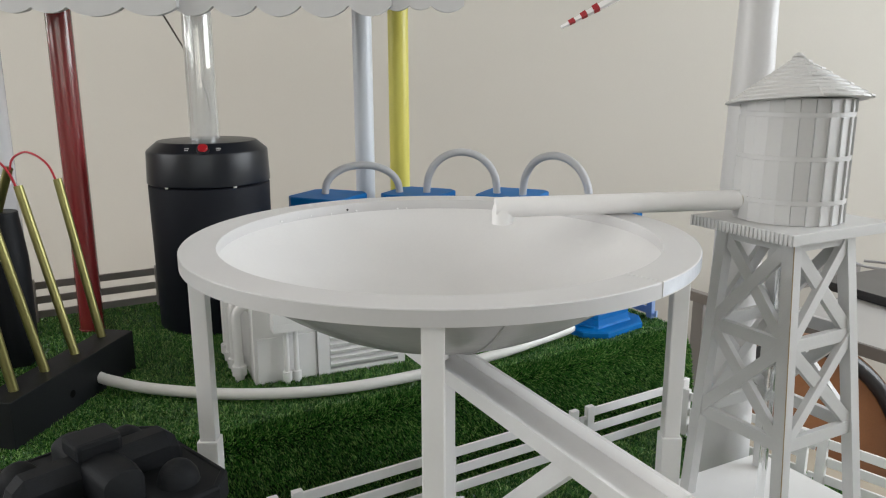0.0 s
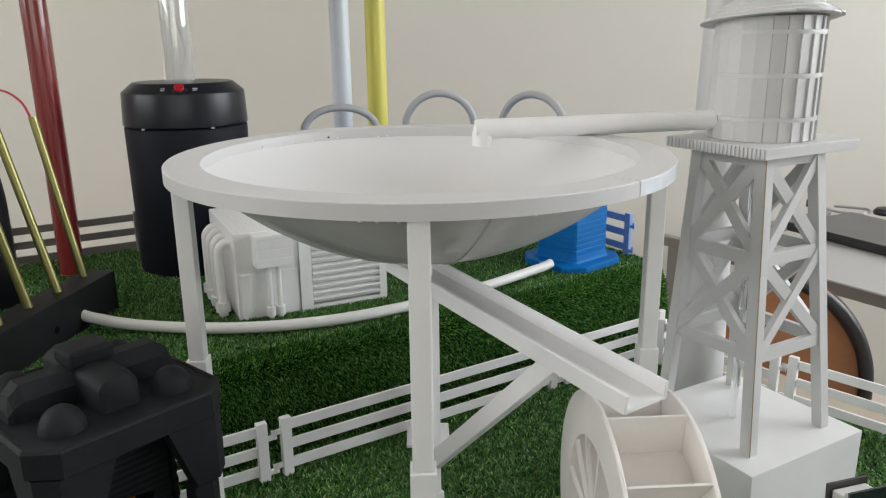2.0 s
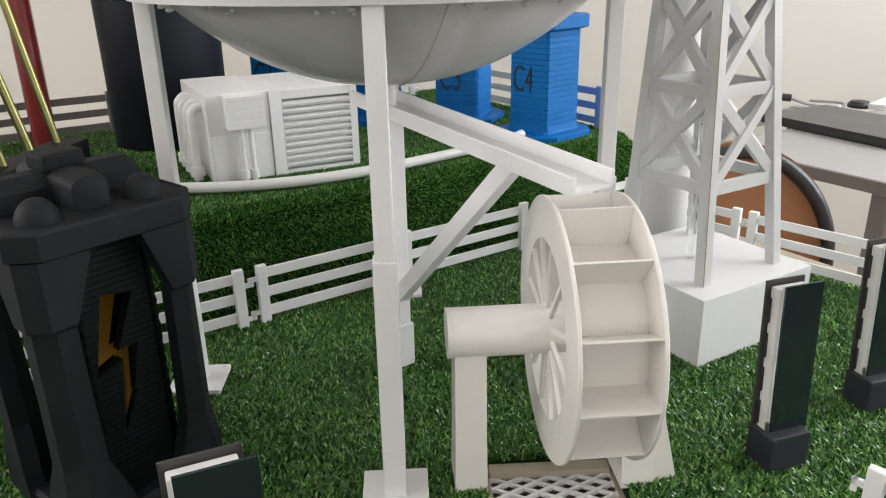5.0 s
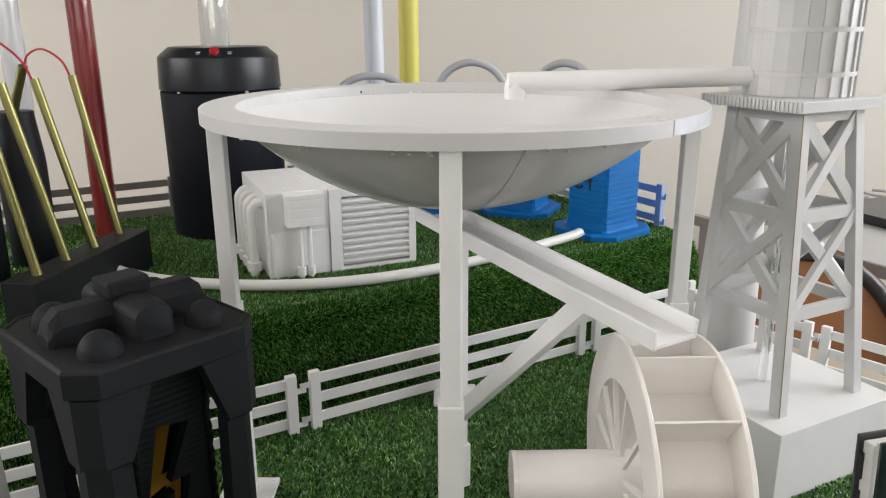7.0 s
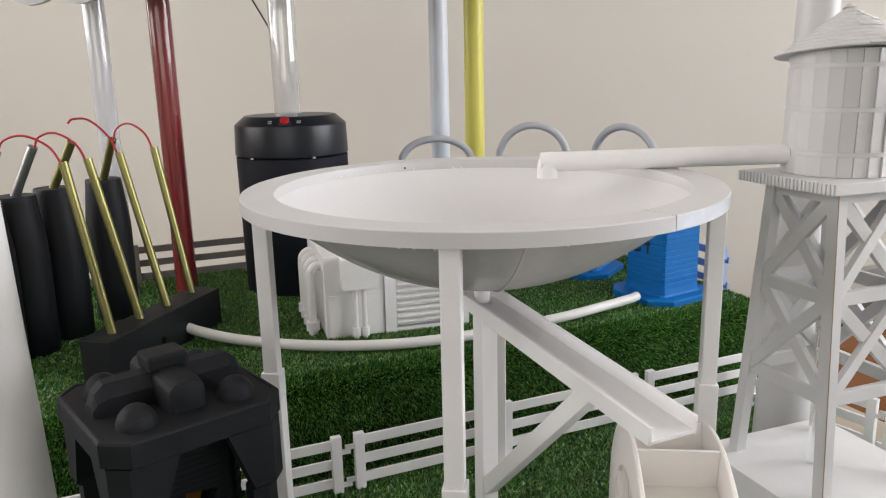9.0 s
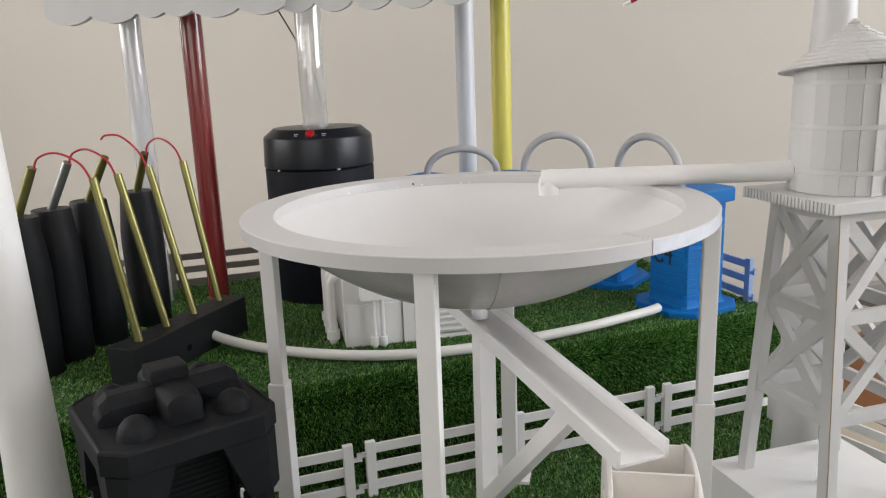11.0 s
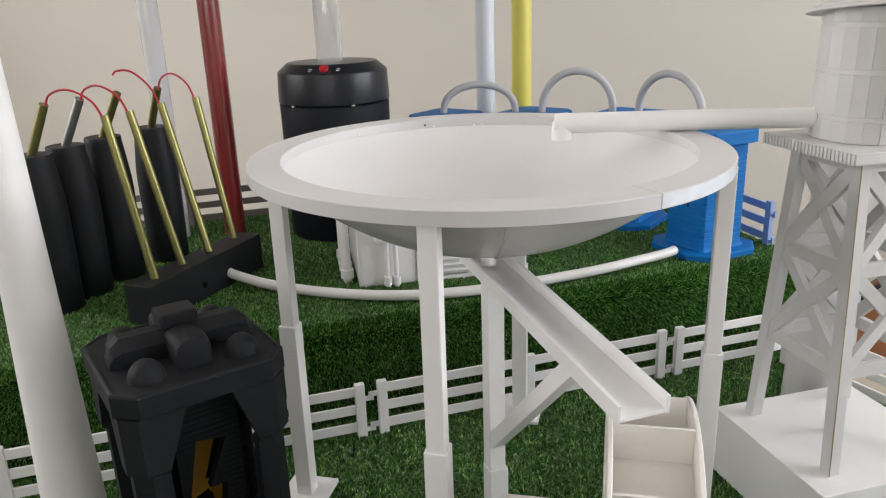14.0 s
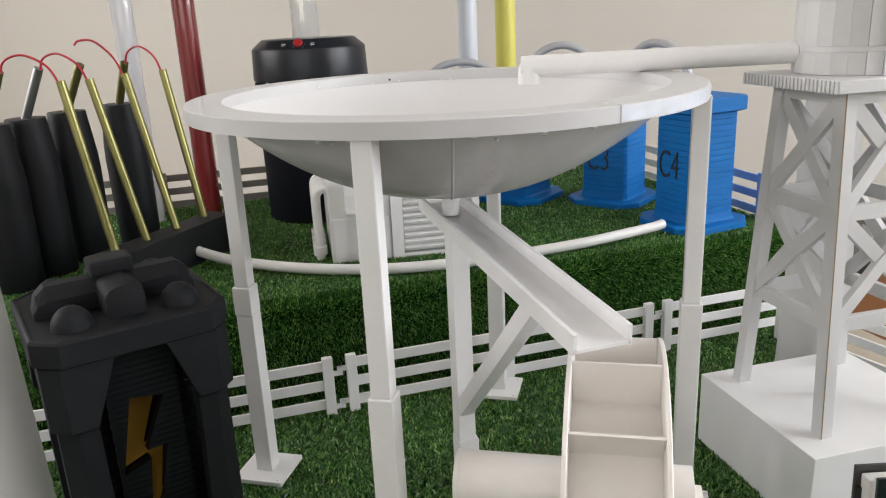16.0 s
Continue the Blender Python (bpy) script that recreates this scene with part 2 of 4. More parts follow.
def part(name, bm, material, parent=None, label="", smooth=False):
    me = bpy.data.meshes.new(name)
    bmesh.ops.recalc_face_normals(bm, faces=bm.faces)
    bm.to_mesh(me)
    bm.free()
    if smooth:
        for poly in me.polygons:
            poly.use_smooth = True
        me.set_sharp_from_angle(angle=radians(38))
    me.materials.append(material)
    ob = new(name, me)
    ob.parent = parent
    return tagged(ob, label)


def bm_new():
    return bmesh.new()


def thing(name, m, label, category, group="", kind=""):
    ob = new(name)
    ob.empty_display_size = 0.02
    ob.matrix_basis = m
    return tagged(ob, label, category, group, kind)


A30 = radians(30)


def uv(u, v, z=0.0):
    """The display's own axes: u along the picket fence, v away from it."""
    return Vector((u * math.cos(A30) - v * math.sin(A30), u * math.sin(A30) + v * math.cos(A30), z))


# ---- room ----
def room_wall(name, size, at, openings=()):
    bm = bm_new()
    box(bm, size, at)
    return tagged(part(name, bm, WALLPAINT), "plain cream painted room wall", "wall", kind="structure")


T = 0.15
W_IN, H_IN = EAST - WEST, CEIL - FLOOR
MIDX, MIDY, MIDZ = (EAST + WEST) / 2, (NORTH + SOUTH) / 2, (CEIL + FLOOR) / 2
room_wall("wall_north", (W_IN + 2 * T, T, H_IN), (MIDX, NORTH + T / 2, MIDZ))
floor_bm = box(bm_new(), (W_IN + 2 * T, NORTH - SOUTH + 2 * T, 0.1), (MIDX, MIDY, FLOOR - 0.05))
tagged(part("floor", floor_bm, FLOORMAT), "warm beige vinyl floor of the room", "floor", kind="structure")
ceil_bm = box(bm_new(), (W_IN + 2 * T, NORTH - SOUTH + 2 * T, 0.1), (MIDX, MIDY, CEIL + 0.05))
tagged(part("ceiling", ceil_bm, CEILPAINT), "plain white ceiling above the display", "ceiling", kind="structure")


def window_wall(name, m, length, win_w, win_z0, win_z1, window_name, shift=0.0):
    """A wall along its own x axis, with one window opening in the middle, and the window in it."""
    bm = bm_new()
    near, far = shift - win_w / 2, shift + win_w / 2
    box(bm, (near + length / 2, T, H_IN), ((near - length / 2) / 2, 0, MIDZ), m)
    box(bm, (length / 2 - far, T, H_IN), ((far + length / 2) / 2, 0, MIDZ), m)
    box(bm, (win_w, T, win_z0 - FLOOR), (shift, 0, (win_z0 + FLOOR) / 2), m)
    box(bm, (win_w, T, CEIL - win_z1), (shift, 0, (CEIL + win_z1) / 2), m)
    tagged(part(name, bm, WALLPAINT), "cream painted wall with a wide window", "wall", kind="structure")
    win = thing(window_name, m @ Matrix.Translation((shift, 0, 0)), "wide white framed window with clear panes", "window", kind="structure")
    mz, hz = (win_z0 + win_z1) / 2, win_z1 - win_z0
    bm = bm_new()
    for x in (-win_w / 2 + 0.03, 0, win_w / 2 - 0.03):
        box(bm, (0.06, 0.06, hz - 0.12), (x, 0, mz))
    for z in (win_z0 + 0.03, win_z1 - 0.03):
        box(bm, (win_w, 0.06, 0.06), (0, 0, z))
    part("window_frame", bm, SMOOTH, win)
    for x in (-1, 1):
        bm = box(bm_new(), (win_w / 2 - 0.09, 0.006, hz - 0.12), (x * (win_w / 4), 0, mz))
        pane = part("pane", bm, CLEAR, win)
        pane.visible_shadow = False
    return win


window_wall("wall_east", pose(EAST + T / 2, MIDY, 0, 0, 0, 90), NORTH - SOUTH, 2.3, 0.47, 1.77, "window_1", 0.80 - MIDY)
window_wall("wall_west", pose(WEST - T / 2, MIDY, 0, 0, 0, 90), NORTH - SOUTH, 2.8, 0.55, 1.75, "window_2", 0.20 - MIDY)
window_wall("wall_south", pose(MIDX, SOUTH - T / 2, 0), W_IN + 2 * T, 2.6, 0.36, 1.54, "window_3", -MIDX)

# ---- display table, lawns ----
def lawn_table():
    table = thing("display_table", pose(0.0, 0.5, FLOOR), "large board table carrying the model landscape", "table")
    top = bm_new()
    ring = [uv(-0.95, -0.75), uv(0.93, -0.75), uv(0.93, 1.42), uv(-0.95, 1.42)]
    hole = [(0.066, 0.27), (0.172, 0.27), (0.172, 0.447), (0.066, 0.447)]
    off = Vector((0, 0.5, 0))
    for z in (-0.045, -0.016):
        a = [top.verts.new((p.x, p.y - 0.5, z - FLOOR)) for p in ring]
        b = [top.verts.new((x, y - 0.5, z - FLOOR)) for x, y in hole]
        ea = [top.edges.new((a[k], a[(k + 1) % 4])) for k in range(4)]
        eb = [top.edges.new((b[k], b[(k + 1) % 4])) for k in range(4)]
        bmesh.ops.triangle_fill(top, edges=ea + eb, use_beauty=True)
    top.verts.ensure_lookup_table()
    vs = list(top.verts)
    lo, hi = vs[:8], vs[8:16]
    for base in (0, 4):
        for k in range(4):
            i, j = base + k, base + (k + 1) % 4
            top.faces.new((lo[i], lo[j], hi[j], hi[i]))
    part("tabletop", top, BOARD, table)
    for u, v in ((-0.85, -0.65), (0.83, -0.65), (0.83, 1.32), (-0.85, 1.32)):
        p = uv(u, v)
        part("leg", box(bm_new(), (0.05, 0.05, -0.045 - FLOOR), (p.x, p.y - 0.5, (-0.045 - FLOOR) / 2), bevel=0.004), GREYMETAL, table)
    return table


lawn_table()


def blades(name, roots, normals, height, width, rng, label, lean=0.7, nap=(0.0, 0.0, 0.0)):
    """Many short grass blades, each a bent strip of two faces, as one mesh."""
    n = len(roots)
    z = normals
    ang = rng.uniform(0, 2 * np.pi, n)
    ref = np.where(np.abs(z[:, 2:3]) > 0.9, np.array([[1.0, 0, 0]]), np.array([[0, 0, 1.0]]))
    a = np.cross(ref, z)
    a /= np.linalg.norm(a, axis=1, keepdims=True)
    b = np.cross(z, a)
    side = np.cos(ang)[:, None] * a + np.sin(ang)[:, None] * b
    out = -np.sin(ang)[:, None] * a + np.cos(ang)[:, None] * b
    h = height * rng.uniform(0.6, 1.15, n)[:, None]
    w = width * rng.uniform(0.7, 1.2, n)[:, None]
    k = lean * rng.uniform(0.1, 1.3, n)[:, None]
    mid = roots + z * h * 0.6 + out * h * k * 0.35
    tip = roots + z * h * (1 - 0.25 * k) + out * h * k + np.array([nap]) * h
    v = np.stack([roots - side * w / 2, roots + side * w / 2, mid + side * w * 0.45, mid - side * w * 0.45, tip], 1).reshape(-1, 3)
    base = 5 * np.arange(n)[:, None]
    loops = np.concatenate([base + [0, 1, 2, 3], base + [3, 2, 4]], 1).ravel()
    me = bpy.data.meshes.new(name)
    me.vertices.add(5 * n)
    me.vertices.foreach_set("co", v.astype(np.float32).ravel())
    me.loops.add(7 * n)
    me.loops.foreach_set("vertex_index", loops.astype(np.int32))
    me.polygons.add(2 * n)
    me.polygons.foreach_set("loop_start", (7 * np.arange(n)[:, None] + [0, 4]).astype(np.int32).ravel())
    me.update(calc_edges=True)
    me.materials.append(TURF)
    return tagged(new(name, me), label, "grass", kind="stuff")


C30, S30 = math.cos(A30), math.sin(A30)
V_LOW, V_TOP, U_END, V_BACK, Z_UP = 0.742, 0.762, 0.868, 1.34, 0.112


def to_xy(u, v):
    return u * C30 - v * S30, u * S30 + v * C30


def lower_turf():
    bm = bm_new()
    ring = [uv(-0.93, -0.73), uv(0.915, -0.73), uv(0.905, -0.0), uv(0.815, 0.72), uv(0.80, V_LOW), uv(-0.93, V_LOW)]
    hole = [(0.066, 0.27), (0.172, 0.27), (0.172, 0.447), (0.066, 0.447)]
    n = len(ring)
    sets = []
    for z in (-0.016, -0.005):
        a = [bm.verts.new((p.x, p.y, z)) for p in ring]
        b = [bm.verts.new((x, y, z)) for x, y in hole]
        ea = [bm.edges.new((a[k], a[(k + 1) % n])) for k in range(n)]
        eb = [bm.edges.new((b[k], b[(k + 1) % 4])) for k in range(4)]
        bmesh.ops.triangle_fill(bm, edges=ea + eb, use_beauty=True)
        sets.append((a, b))
    for lo, hi in zip(sets[0], sets[1]):
        for k in range(len(lo)):
            bm.faces.new((lo[k], lo[(k + 1) % len(lo)], hi[(k + 1) % len(lo)], hi[k]))
    tagged(part("turf_lower", bm, TURFBASE), "dark backing of the lower artificial lawn", "lawn", kind="structure")
    rng = np.random.default_rng(3)
    u, v = rng.uniform(-0.6, 0.9, 620000), rng.uniform(-0.06, V_LOW - 0.002, 620000)
    x, y = to_xy(u, v)
    edge = 0.905 - 0.125 * v
    keep = (u < edge) & ~((x > 0.064) & (x < 0.174) & (y > 0.26) & (y < 0.449))
    seen = (y > 0.30) & (x > -0.62)
    keep &= seen | (rng.uniform(0, 1, len(u)) < 0.06)
    x, y = x[keep], y[keep]
    roots = np.stack([x, y, np.full_like(x, -0.005)], 1)
    blades("lawn_lower", roots, np.tile([0, 0, 1.0], (len(x), 1)), 0.0078, 0.0021, rng, "short green artificial turf on the lower level", 0.8, (0.0, 0.12, 0.0))


lower_turf()


def terrace_turf():
    bm = bm_new()
    prof = [(V_LOW, -0.016), (V_LOW, 0.01), (V_TOP - 0.006, Z_UP - 0.025), (V_TOP + 0.004, Z_UP - 0.008), (V_TOP + 0.02, Z_UP), (V_BACK, Z_UP), (V_BACK, -0.016)]
    loft(bm, [[uv(u, v, z) for v, z in prof] for u in (-0.93, U_END)])
    tagged(part("turf_terrace", bm, TURFBASE), "raised terrace block covered with artificial turf", "lawn", kind="structure")
    rng = np.random.default_rng(4)
    n = 500000
    u, v = rng.uniform(-0.55, U_END, n), rng.uniform(V_TOP + 0.018, V_BACK, n)
    keep = rng.uniform(0, 1, n) < np.clip(1.35 - (v - 0.76) * 1.6, 0.4, 1)
    u, v = u[keep], v[keep]
    x, y = to_xy(u, v)
    top = np.stack([x, y, np.full_like(x, Z_UP)], 1)
    up = np.tile([0, 0, 1.0], (len(x), 1))
    m = 140000
    u2, s = rng.uniform(-0.6, U_END, m), rng.uniform(0, 1, m)
    pv, pz = np.array([V_LOW, V_TOP - 0.006, V_TOP + 0.004, V_TOP + 0.02]), np.array([0.0, Z_UP - 0.025, Z_UP - 0.008, Z_UP])
    cut = np.array([0, 0.66, 0.83, 1.0])
    v2, z2 = np.interp(s, cut, pv), np.interp(s, cut, pz)
    tilt = np.interp(s, [0, 0.66, 0.82, 1.0], [-14, -10, 32, 78]) * np.pi / 180
    x2, y2 = to_xy(u2, v2)
    nv, nz = -np.cos(tilt), np.sin(tilt)
    nrm = np.stack([-nv * S30, nv * C30, nz], 1)
    blades("lawn_terrace", top, up, 0.0070, 0.0016, rng, "short green artificial turf over the raised terrace", 0.9)
    blades("lawn_bank", np.stack([x2, y2, z2], 1), nrm, 0.0062, 0.0013, rng, "dark green artificial turf on the upright terrace front", 0.4)


terrace_turf()

# ---- fences ----
def fence(p0, p1, z, material, label, mids=1, tabs=(True, True), height=0.064):
    p0, p1 = Vector((*p0, 0)), Vector((*p1, 0))
    d = p1 - p0
    f = thing("picket_fence", pose(p0.x, p0.y, z, 0, 0, math.degrees(math.atan2(d.y, d.x))), label, "fence", "miniature fences")
    ln, k = d.length, height / 0.064
    for j in range(mids + 2):
        x = ln * j / (mids + 1)
        b = box(bm_new(), (0.0115, 0.0075, 0.070 * k), (x, -0.001 if 0 < j < mids + 1 else 0, 0.033 * k), bevel=0.0007)
        part("post", b, material, f)
    for zz in (0.0110, 0.0342, 0.0576):
        part("rail", box(bm_new(), (ln - 0.0116, 0.0035, 0.0116 * k), (ln / 2, 0.0015, zz * k), bevel=0.0006), material, f)
    for on, x, s in ((tabs[0], 0, -1), (tabs[1], ln, 1)):
        for zz in (0.0095, 0.0500):
            if on:
                b = bm_new()
                box(b, (0.0080, 0.0034, 0.0050), (x + s * 0.0097, 0.0, zz * k - s * 0.0026))
                box(b, (0.0036, 0.0034, 0.0100), (x + s * 0.0122, 0.0, zz * k - s * 0.0001))
                part("hook", b, material, f)
    return f


FW = "small white printed ranch fence standing on turf"
fence((-0.154, 0.721), (0.170, 0.915), 0, WHITE, FW)
fence((-0.502, 0.514), (-0.177, 0.708), 0, WHITE, FW)
fence((-0.850, 0.307), (-0.525, 0.501), 0, WHITE, FW)
fence((0.193, 0.929), (0.347, 1.021), 0, WHITE, "short white printed ranch fence piece on turf", mids=0, tabs=(True, False))
fence((0.338, 0.985), (0.446, 0.862), 0, WHITE, "short white printed ranch fence piece on turf", mids=0, tabs=(False, True))
fence((0.461, 0.845), (0.710, 0.562), 0, WHITE, FW)
fence((0.725, 0.545), (0.974, 0.262), 0, WHITE, FW)
fence((0.312, 0.325), (0.560, 0.043), 0, WHITE, FW)
FB = "small white fence along the back of the terrace"
for u0 in (-0.385, 0.013):
    fence(uv(u0, 1.306)[:2], uv(u0 + 0.377, 1.306)[:2], 0.116, GREYP, "small grey printed fence along the back of the terrace")
fence(uv(0.411, 1.306)[:2], uv(0.788, 1.306)[:2], 0.116, WHITE, FB)
fence(uv(0.855, 1.30)[:2], uv(0.860, 1.02)[:2], 0.116, WHITE, FB)
fence(uv(0.862, 1.00)[:2], uv(0.862, 0.835)[:2], 0.116, PALEBLUE, "small pale blue printed fence at the terrace edge", mids=0)

# ---- bowl on posts ----
BC = Vector((-0.002, 0.597, 0))


def bowl():
    t = thing("water_bowl", pose(BC.x, BC.y, 0), "large white shallow bowl with a flat rim on four posts", "bowl")
    zt, zb = 0.369, 0.3585
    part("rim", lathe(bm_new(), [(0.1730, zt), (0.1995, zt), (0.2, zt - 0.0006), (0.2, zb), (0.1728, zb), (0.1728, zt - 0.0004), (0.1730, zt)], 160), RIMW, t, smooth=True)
    inner, outer = [], []
    for k in range(29):
        f = k / 28
        inner.append((0.1733 * f, zb + 0.002 - 0.0685 * (1 - f ** 2.25)))
        outer.append((0.1755 * f, zb - 0.0005 - 0.0735 * (1 - f ** 2.25)))
    part("bowl_inside", lathe(bm_new(), inner, 128), BOWLIN, t, smooth=True)
    part("bowl_shell", lathe(bm_new(), outer, 128), BOWLOUT, t, "glossy white underside of the bowl, shade in its colour", smooth=True)
    for deg, gap in ((-46, 0.0005), (120, 0.0003)):
        a = radians(deg)
        m = pose(0, 0, 0, 0, 0, deg)
        seam = bm_new()
        box(seam, (0.0270, gap, 0.0006), (0.1866, 0, zt + 0.0001), m)
        box(seam, (0.0006, gap, zt - zb), (0.2001, 0, (zt + zb) / 2), m)
        part("seam", seam, SEAMGREY, t, "fine joint line in the rim")
    rnd = random.Random(8)
    for k in range(26):
        a = radians(rnd.uniform(-165, 20))
        r = 0.1765 + rnd.uniform(-0.001, 0.003)
        q = rnd.uniform(0.0012, 0.0032)
        glob = lathe(bm_new(), [(0, -q * 0.9), (q * 0.7, -q * 0.6), (q, 0), (q * 0.7, q * 0.4), (0, q * 0.5)], 10, pose(r * math.cos(a), r * math.sin(a), zb - 0.0022 - rnd.uniform(0, 0.004)))
        part("glue_drop", glob, GLUE, t, "clear glue drop", smooth=True)
    for k in range(7):
        a = radians(rnd.uniform(95, 150))
        q = rnd.uniform(0.0006, 0.0013)
        glob = lathe(bm_new(), [(0, -q), (q, -q * 0.3), (q * 0.8, q * 0.4), (0, q * 0.6)], 9, pose(0.1730 * math.cos(a), 0.1730 * math.sin(a), zb + rnd.uniform(0.0015, 0.004)) @ Matrix.Diagonal((1, rnd.uniform(1.0, 3.0), 1, 1)))
        part("glue_drop", glob, SMOOTH, t, smooth=True)
    spot = radians(122.4)
    part("dark_spot", rod(bm_new(), (0.1724 * math.cos(spot), 0.1724 * math.sin(spot), zb + 0.005), (0.1730 * math.cos(spot), 0.1730 * math.sin(spot), zb + 0.005), 0.0011, seg=10), INK, t, "small dark spot")
    part("tape", lathe_arc(0.2004, zb + 0.001, zt - 0.0006, -46, 6), TAPE, t, "strip of clear glossy tape")
    ridge = []
    for k in range(15):
        f = 0.30 + 0.69 * k / 14
        a = radians(-75.4) + 0.0
        r, z = 0.1755 * f, zb - 0.0005 - 0.0735 * (1 - f ** 2.25)
        ridge.append((r * math.cos(a), r * math.sin(a), z - 0.0002))
    part("shell_seam", sweep(bm_new(), ridge, 0.0009, 8), BOWLOUT, t, "raised joint line under the bowl", smooth=True)
    part("spout", rod(bm_new(), (0, 0, 0.264), (0, 0, 0.290), 0.0072, 0.0078, 24), SMOOTH, t, smooth=True)
    for x, y in ((-0.003, -0.190), (-0.1945, -0.0085), (0.195, -0.003), (0.002, 0.192)):
        post = part("post", box(bm_new(), (0.0135, 0.0135, zb - 0.1955), (x, y, (zb + 0.1955) / 2), bevel=0.0012), SMOOTH, t)
        if x < -0.1:
            part("sleeve", box(bm_new(), (0.0164, 0.0164, 0.163), (x, y, 0.0870), bevel=0.001), WHITE, post)
            part("sleeve", box(bm_new(), (0.0172, 0.0172, 0.0268), (x - 0.0002, y - 0.0003, 0.1822), bevel=0.001), WHITE, post)
        else:
            part("sleeve", box(bm_new(), (0.0168, 0.0168, 0.190), (x, y, 0.1005), bevel=0.001), WHITE, post)
        foot = bm_new()
        box(foot, (0.05, 0.05, 0.0045), (x, y, 0.00325), bevel=0.0008)
        for a in (-1, 1):
            for b in (-1, 1):
                rod(foot, (x + a * 0.02, y + b * 0.02, 0.0055), (x + a * 0.02, y + b * 0.02, 0.0062), 0.0016, seg=10)
        part("foot_plate", foot, WHITE, post)
    return t


bowl()


def chute():
    t = thing("water_chute", pose(BC.x, BC.y, 0), "white open channel on a post leading to the wheel", "chute")
    lo, hi = Vector((0.1325, -0.205, 0.2435)), Vector((-0.0185, 0.032, 0.2635))
    d = (hi - lo).normalized()
    side = Vector((d.y, -d.x, 0)).normalized()
    up = side.cross(d)
    if up.z < 0:
        up = -up
    b = bm_new()
    beam(b, lo, hi, 0.0365, 0.0022, up)
    part("channel_floor", b, SMOOTH, t)
    for s in (-1, 1):
        part("channel_wall", beam(bm_new(), lo + side * s * 0.0174 + up * 0.0045, hi + side * s * 0.0174 + up * 0.0045, 0.0026, 0.0125, up, 0.0004), SMOOTH, t)
    post = part("post", box(bm_new(), (0.0165, 0.0165, 0.2135), (0, 0, 0.15325), pose(0.0015, 0.010, 0, 0, 0, 32.5), 0.001), SMOOTH, t)
    part("sleeve", box(bm_new(), (0.0192, 0.0192, 0.045), (0, 0, 0.0255), pose(0.0025, 0.010, 0, 0, 0, 32.5), 0.001), WHITE, post)
    part("brace", beam(bm_new(), (0.004, 0.004, 0.080), lo + d * 0.078 - up * 0.004, 0.012, 0.014, bevel=0.0006), SMOOTH, t)
    return t


chute()


def water_wheel():
    cx, cy, cz, R, w = 0.1378, 0.428, 0.128, 0.098, 0.0576
    t = thing("water_mill", pose(cx, cy, 0, 0, 0, 1.7), "off-white printed mill wheel with twelve buckets on two stands", "water mill")
    axis = pose(0, 0, cz, 0, 90, 0)
    for s in (-1, 1):
        x = s * (w / 2 - 0.0015)
        ri = 0.067
        ring = lathe(bm_new(), [(ri, -0.0015), (R - 0.0006, -0.0015), (R, -0.0009), (R, 0.0009), (R - 0.0006, 0.0015), (ri, 0.0015), (ri, -0.0015)], 96, pose(x, 0, cz, 0, 90, 0))
        part("side_ring", ring, BONE, t, smooth=True)
        for k in range(12):
            a = math.radians(30 * k + 9)
            c, q = math.cos(a), math.sin(a)
            part("spoke", beam(bm_new(), (x, 0.016 * c, cz + 0.016 * q), (x, 0.068 * c, cz + 0.068 * q), 0.0032, 0.003, (1, 0, 0)), BONE, t)
    part("drum", lathe(bm_new(), [(0.067, -w / 2 + 0.003), (0.069, -w / 2 + 0.003), (0.069, w / 2 - 0.003), (0.067, w / 2 - 0.003), (0.067, -w / 2 + 0.003)], 72, axis), BONE, t, smooth=True)
    for k in range(12):
        a = math.radians(30 * k + 9)
        c, q = math.cos(a), math.sin(a)
        part("paddle", beam(bm_new(), (0, 0.068 * c, cz + 0.068 * q), (0, (R - 0.0005) * c, cz + (R - 0.0005) * q), 0.0018, w - 0.006, (1, 0, 0), 0.0005), BONE, t)
    part("axle", rod(bm_new(), (-0.098, 0, cz), (0.048, 0, cz), 0.0185, seg=40), BONE, t, smooth=True)
    part("axle_cap", rod(bm_new(), (-0.1015, 0, cz), (-0.0981, 0, cz), 0.0187, seg=40), BONE, t, smooth=True)
    for x0, x1 in ((-0.0995, -0.0705), (0.031, 0.056)):
        xm = (x0 + x1) / 2
        b = bm_new()
        foot = (0.0125, -0.016, 0.020) if xm < 0 else (0.0125, -0.022, 0.018)
        loft(b, [[(xm - w0, y0, z), (xm + w0, y0, z), (xm + w0, y1, z), (xm - w0, y1, z)] for w0, y0, y1, z in
                 ((0.0115, -0.0125, 0.0125, cz), (0.0118, -0.014, 0.016, 0.05), (*foot, -0.004))])
        part("stand", b, BONE, t)
        if xm > 0:
            b = loft(bm_new(), [[(xm + 0.0128, y0, z), (xm + x1, y0, z), (xm + x1, y1, z), (xm + 0.0128, y1, z)] for x1, y0, y1, z in
                                ((0.0180, -0.010, 0.010, 0.095), (0.0215, -0.014, 0.014, 0.05), (0.0330, -0.018, 0.018, -0.004))])
            part("stand", b, BONE, t)
    part("brace", beam(bm_new(), (0.05, 0.012, 0.07), (0.035, 0.035, 0.0), 0.01, 0.01), BONE, t)
    return t


water_wheel()


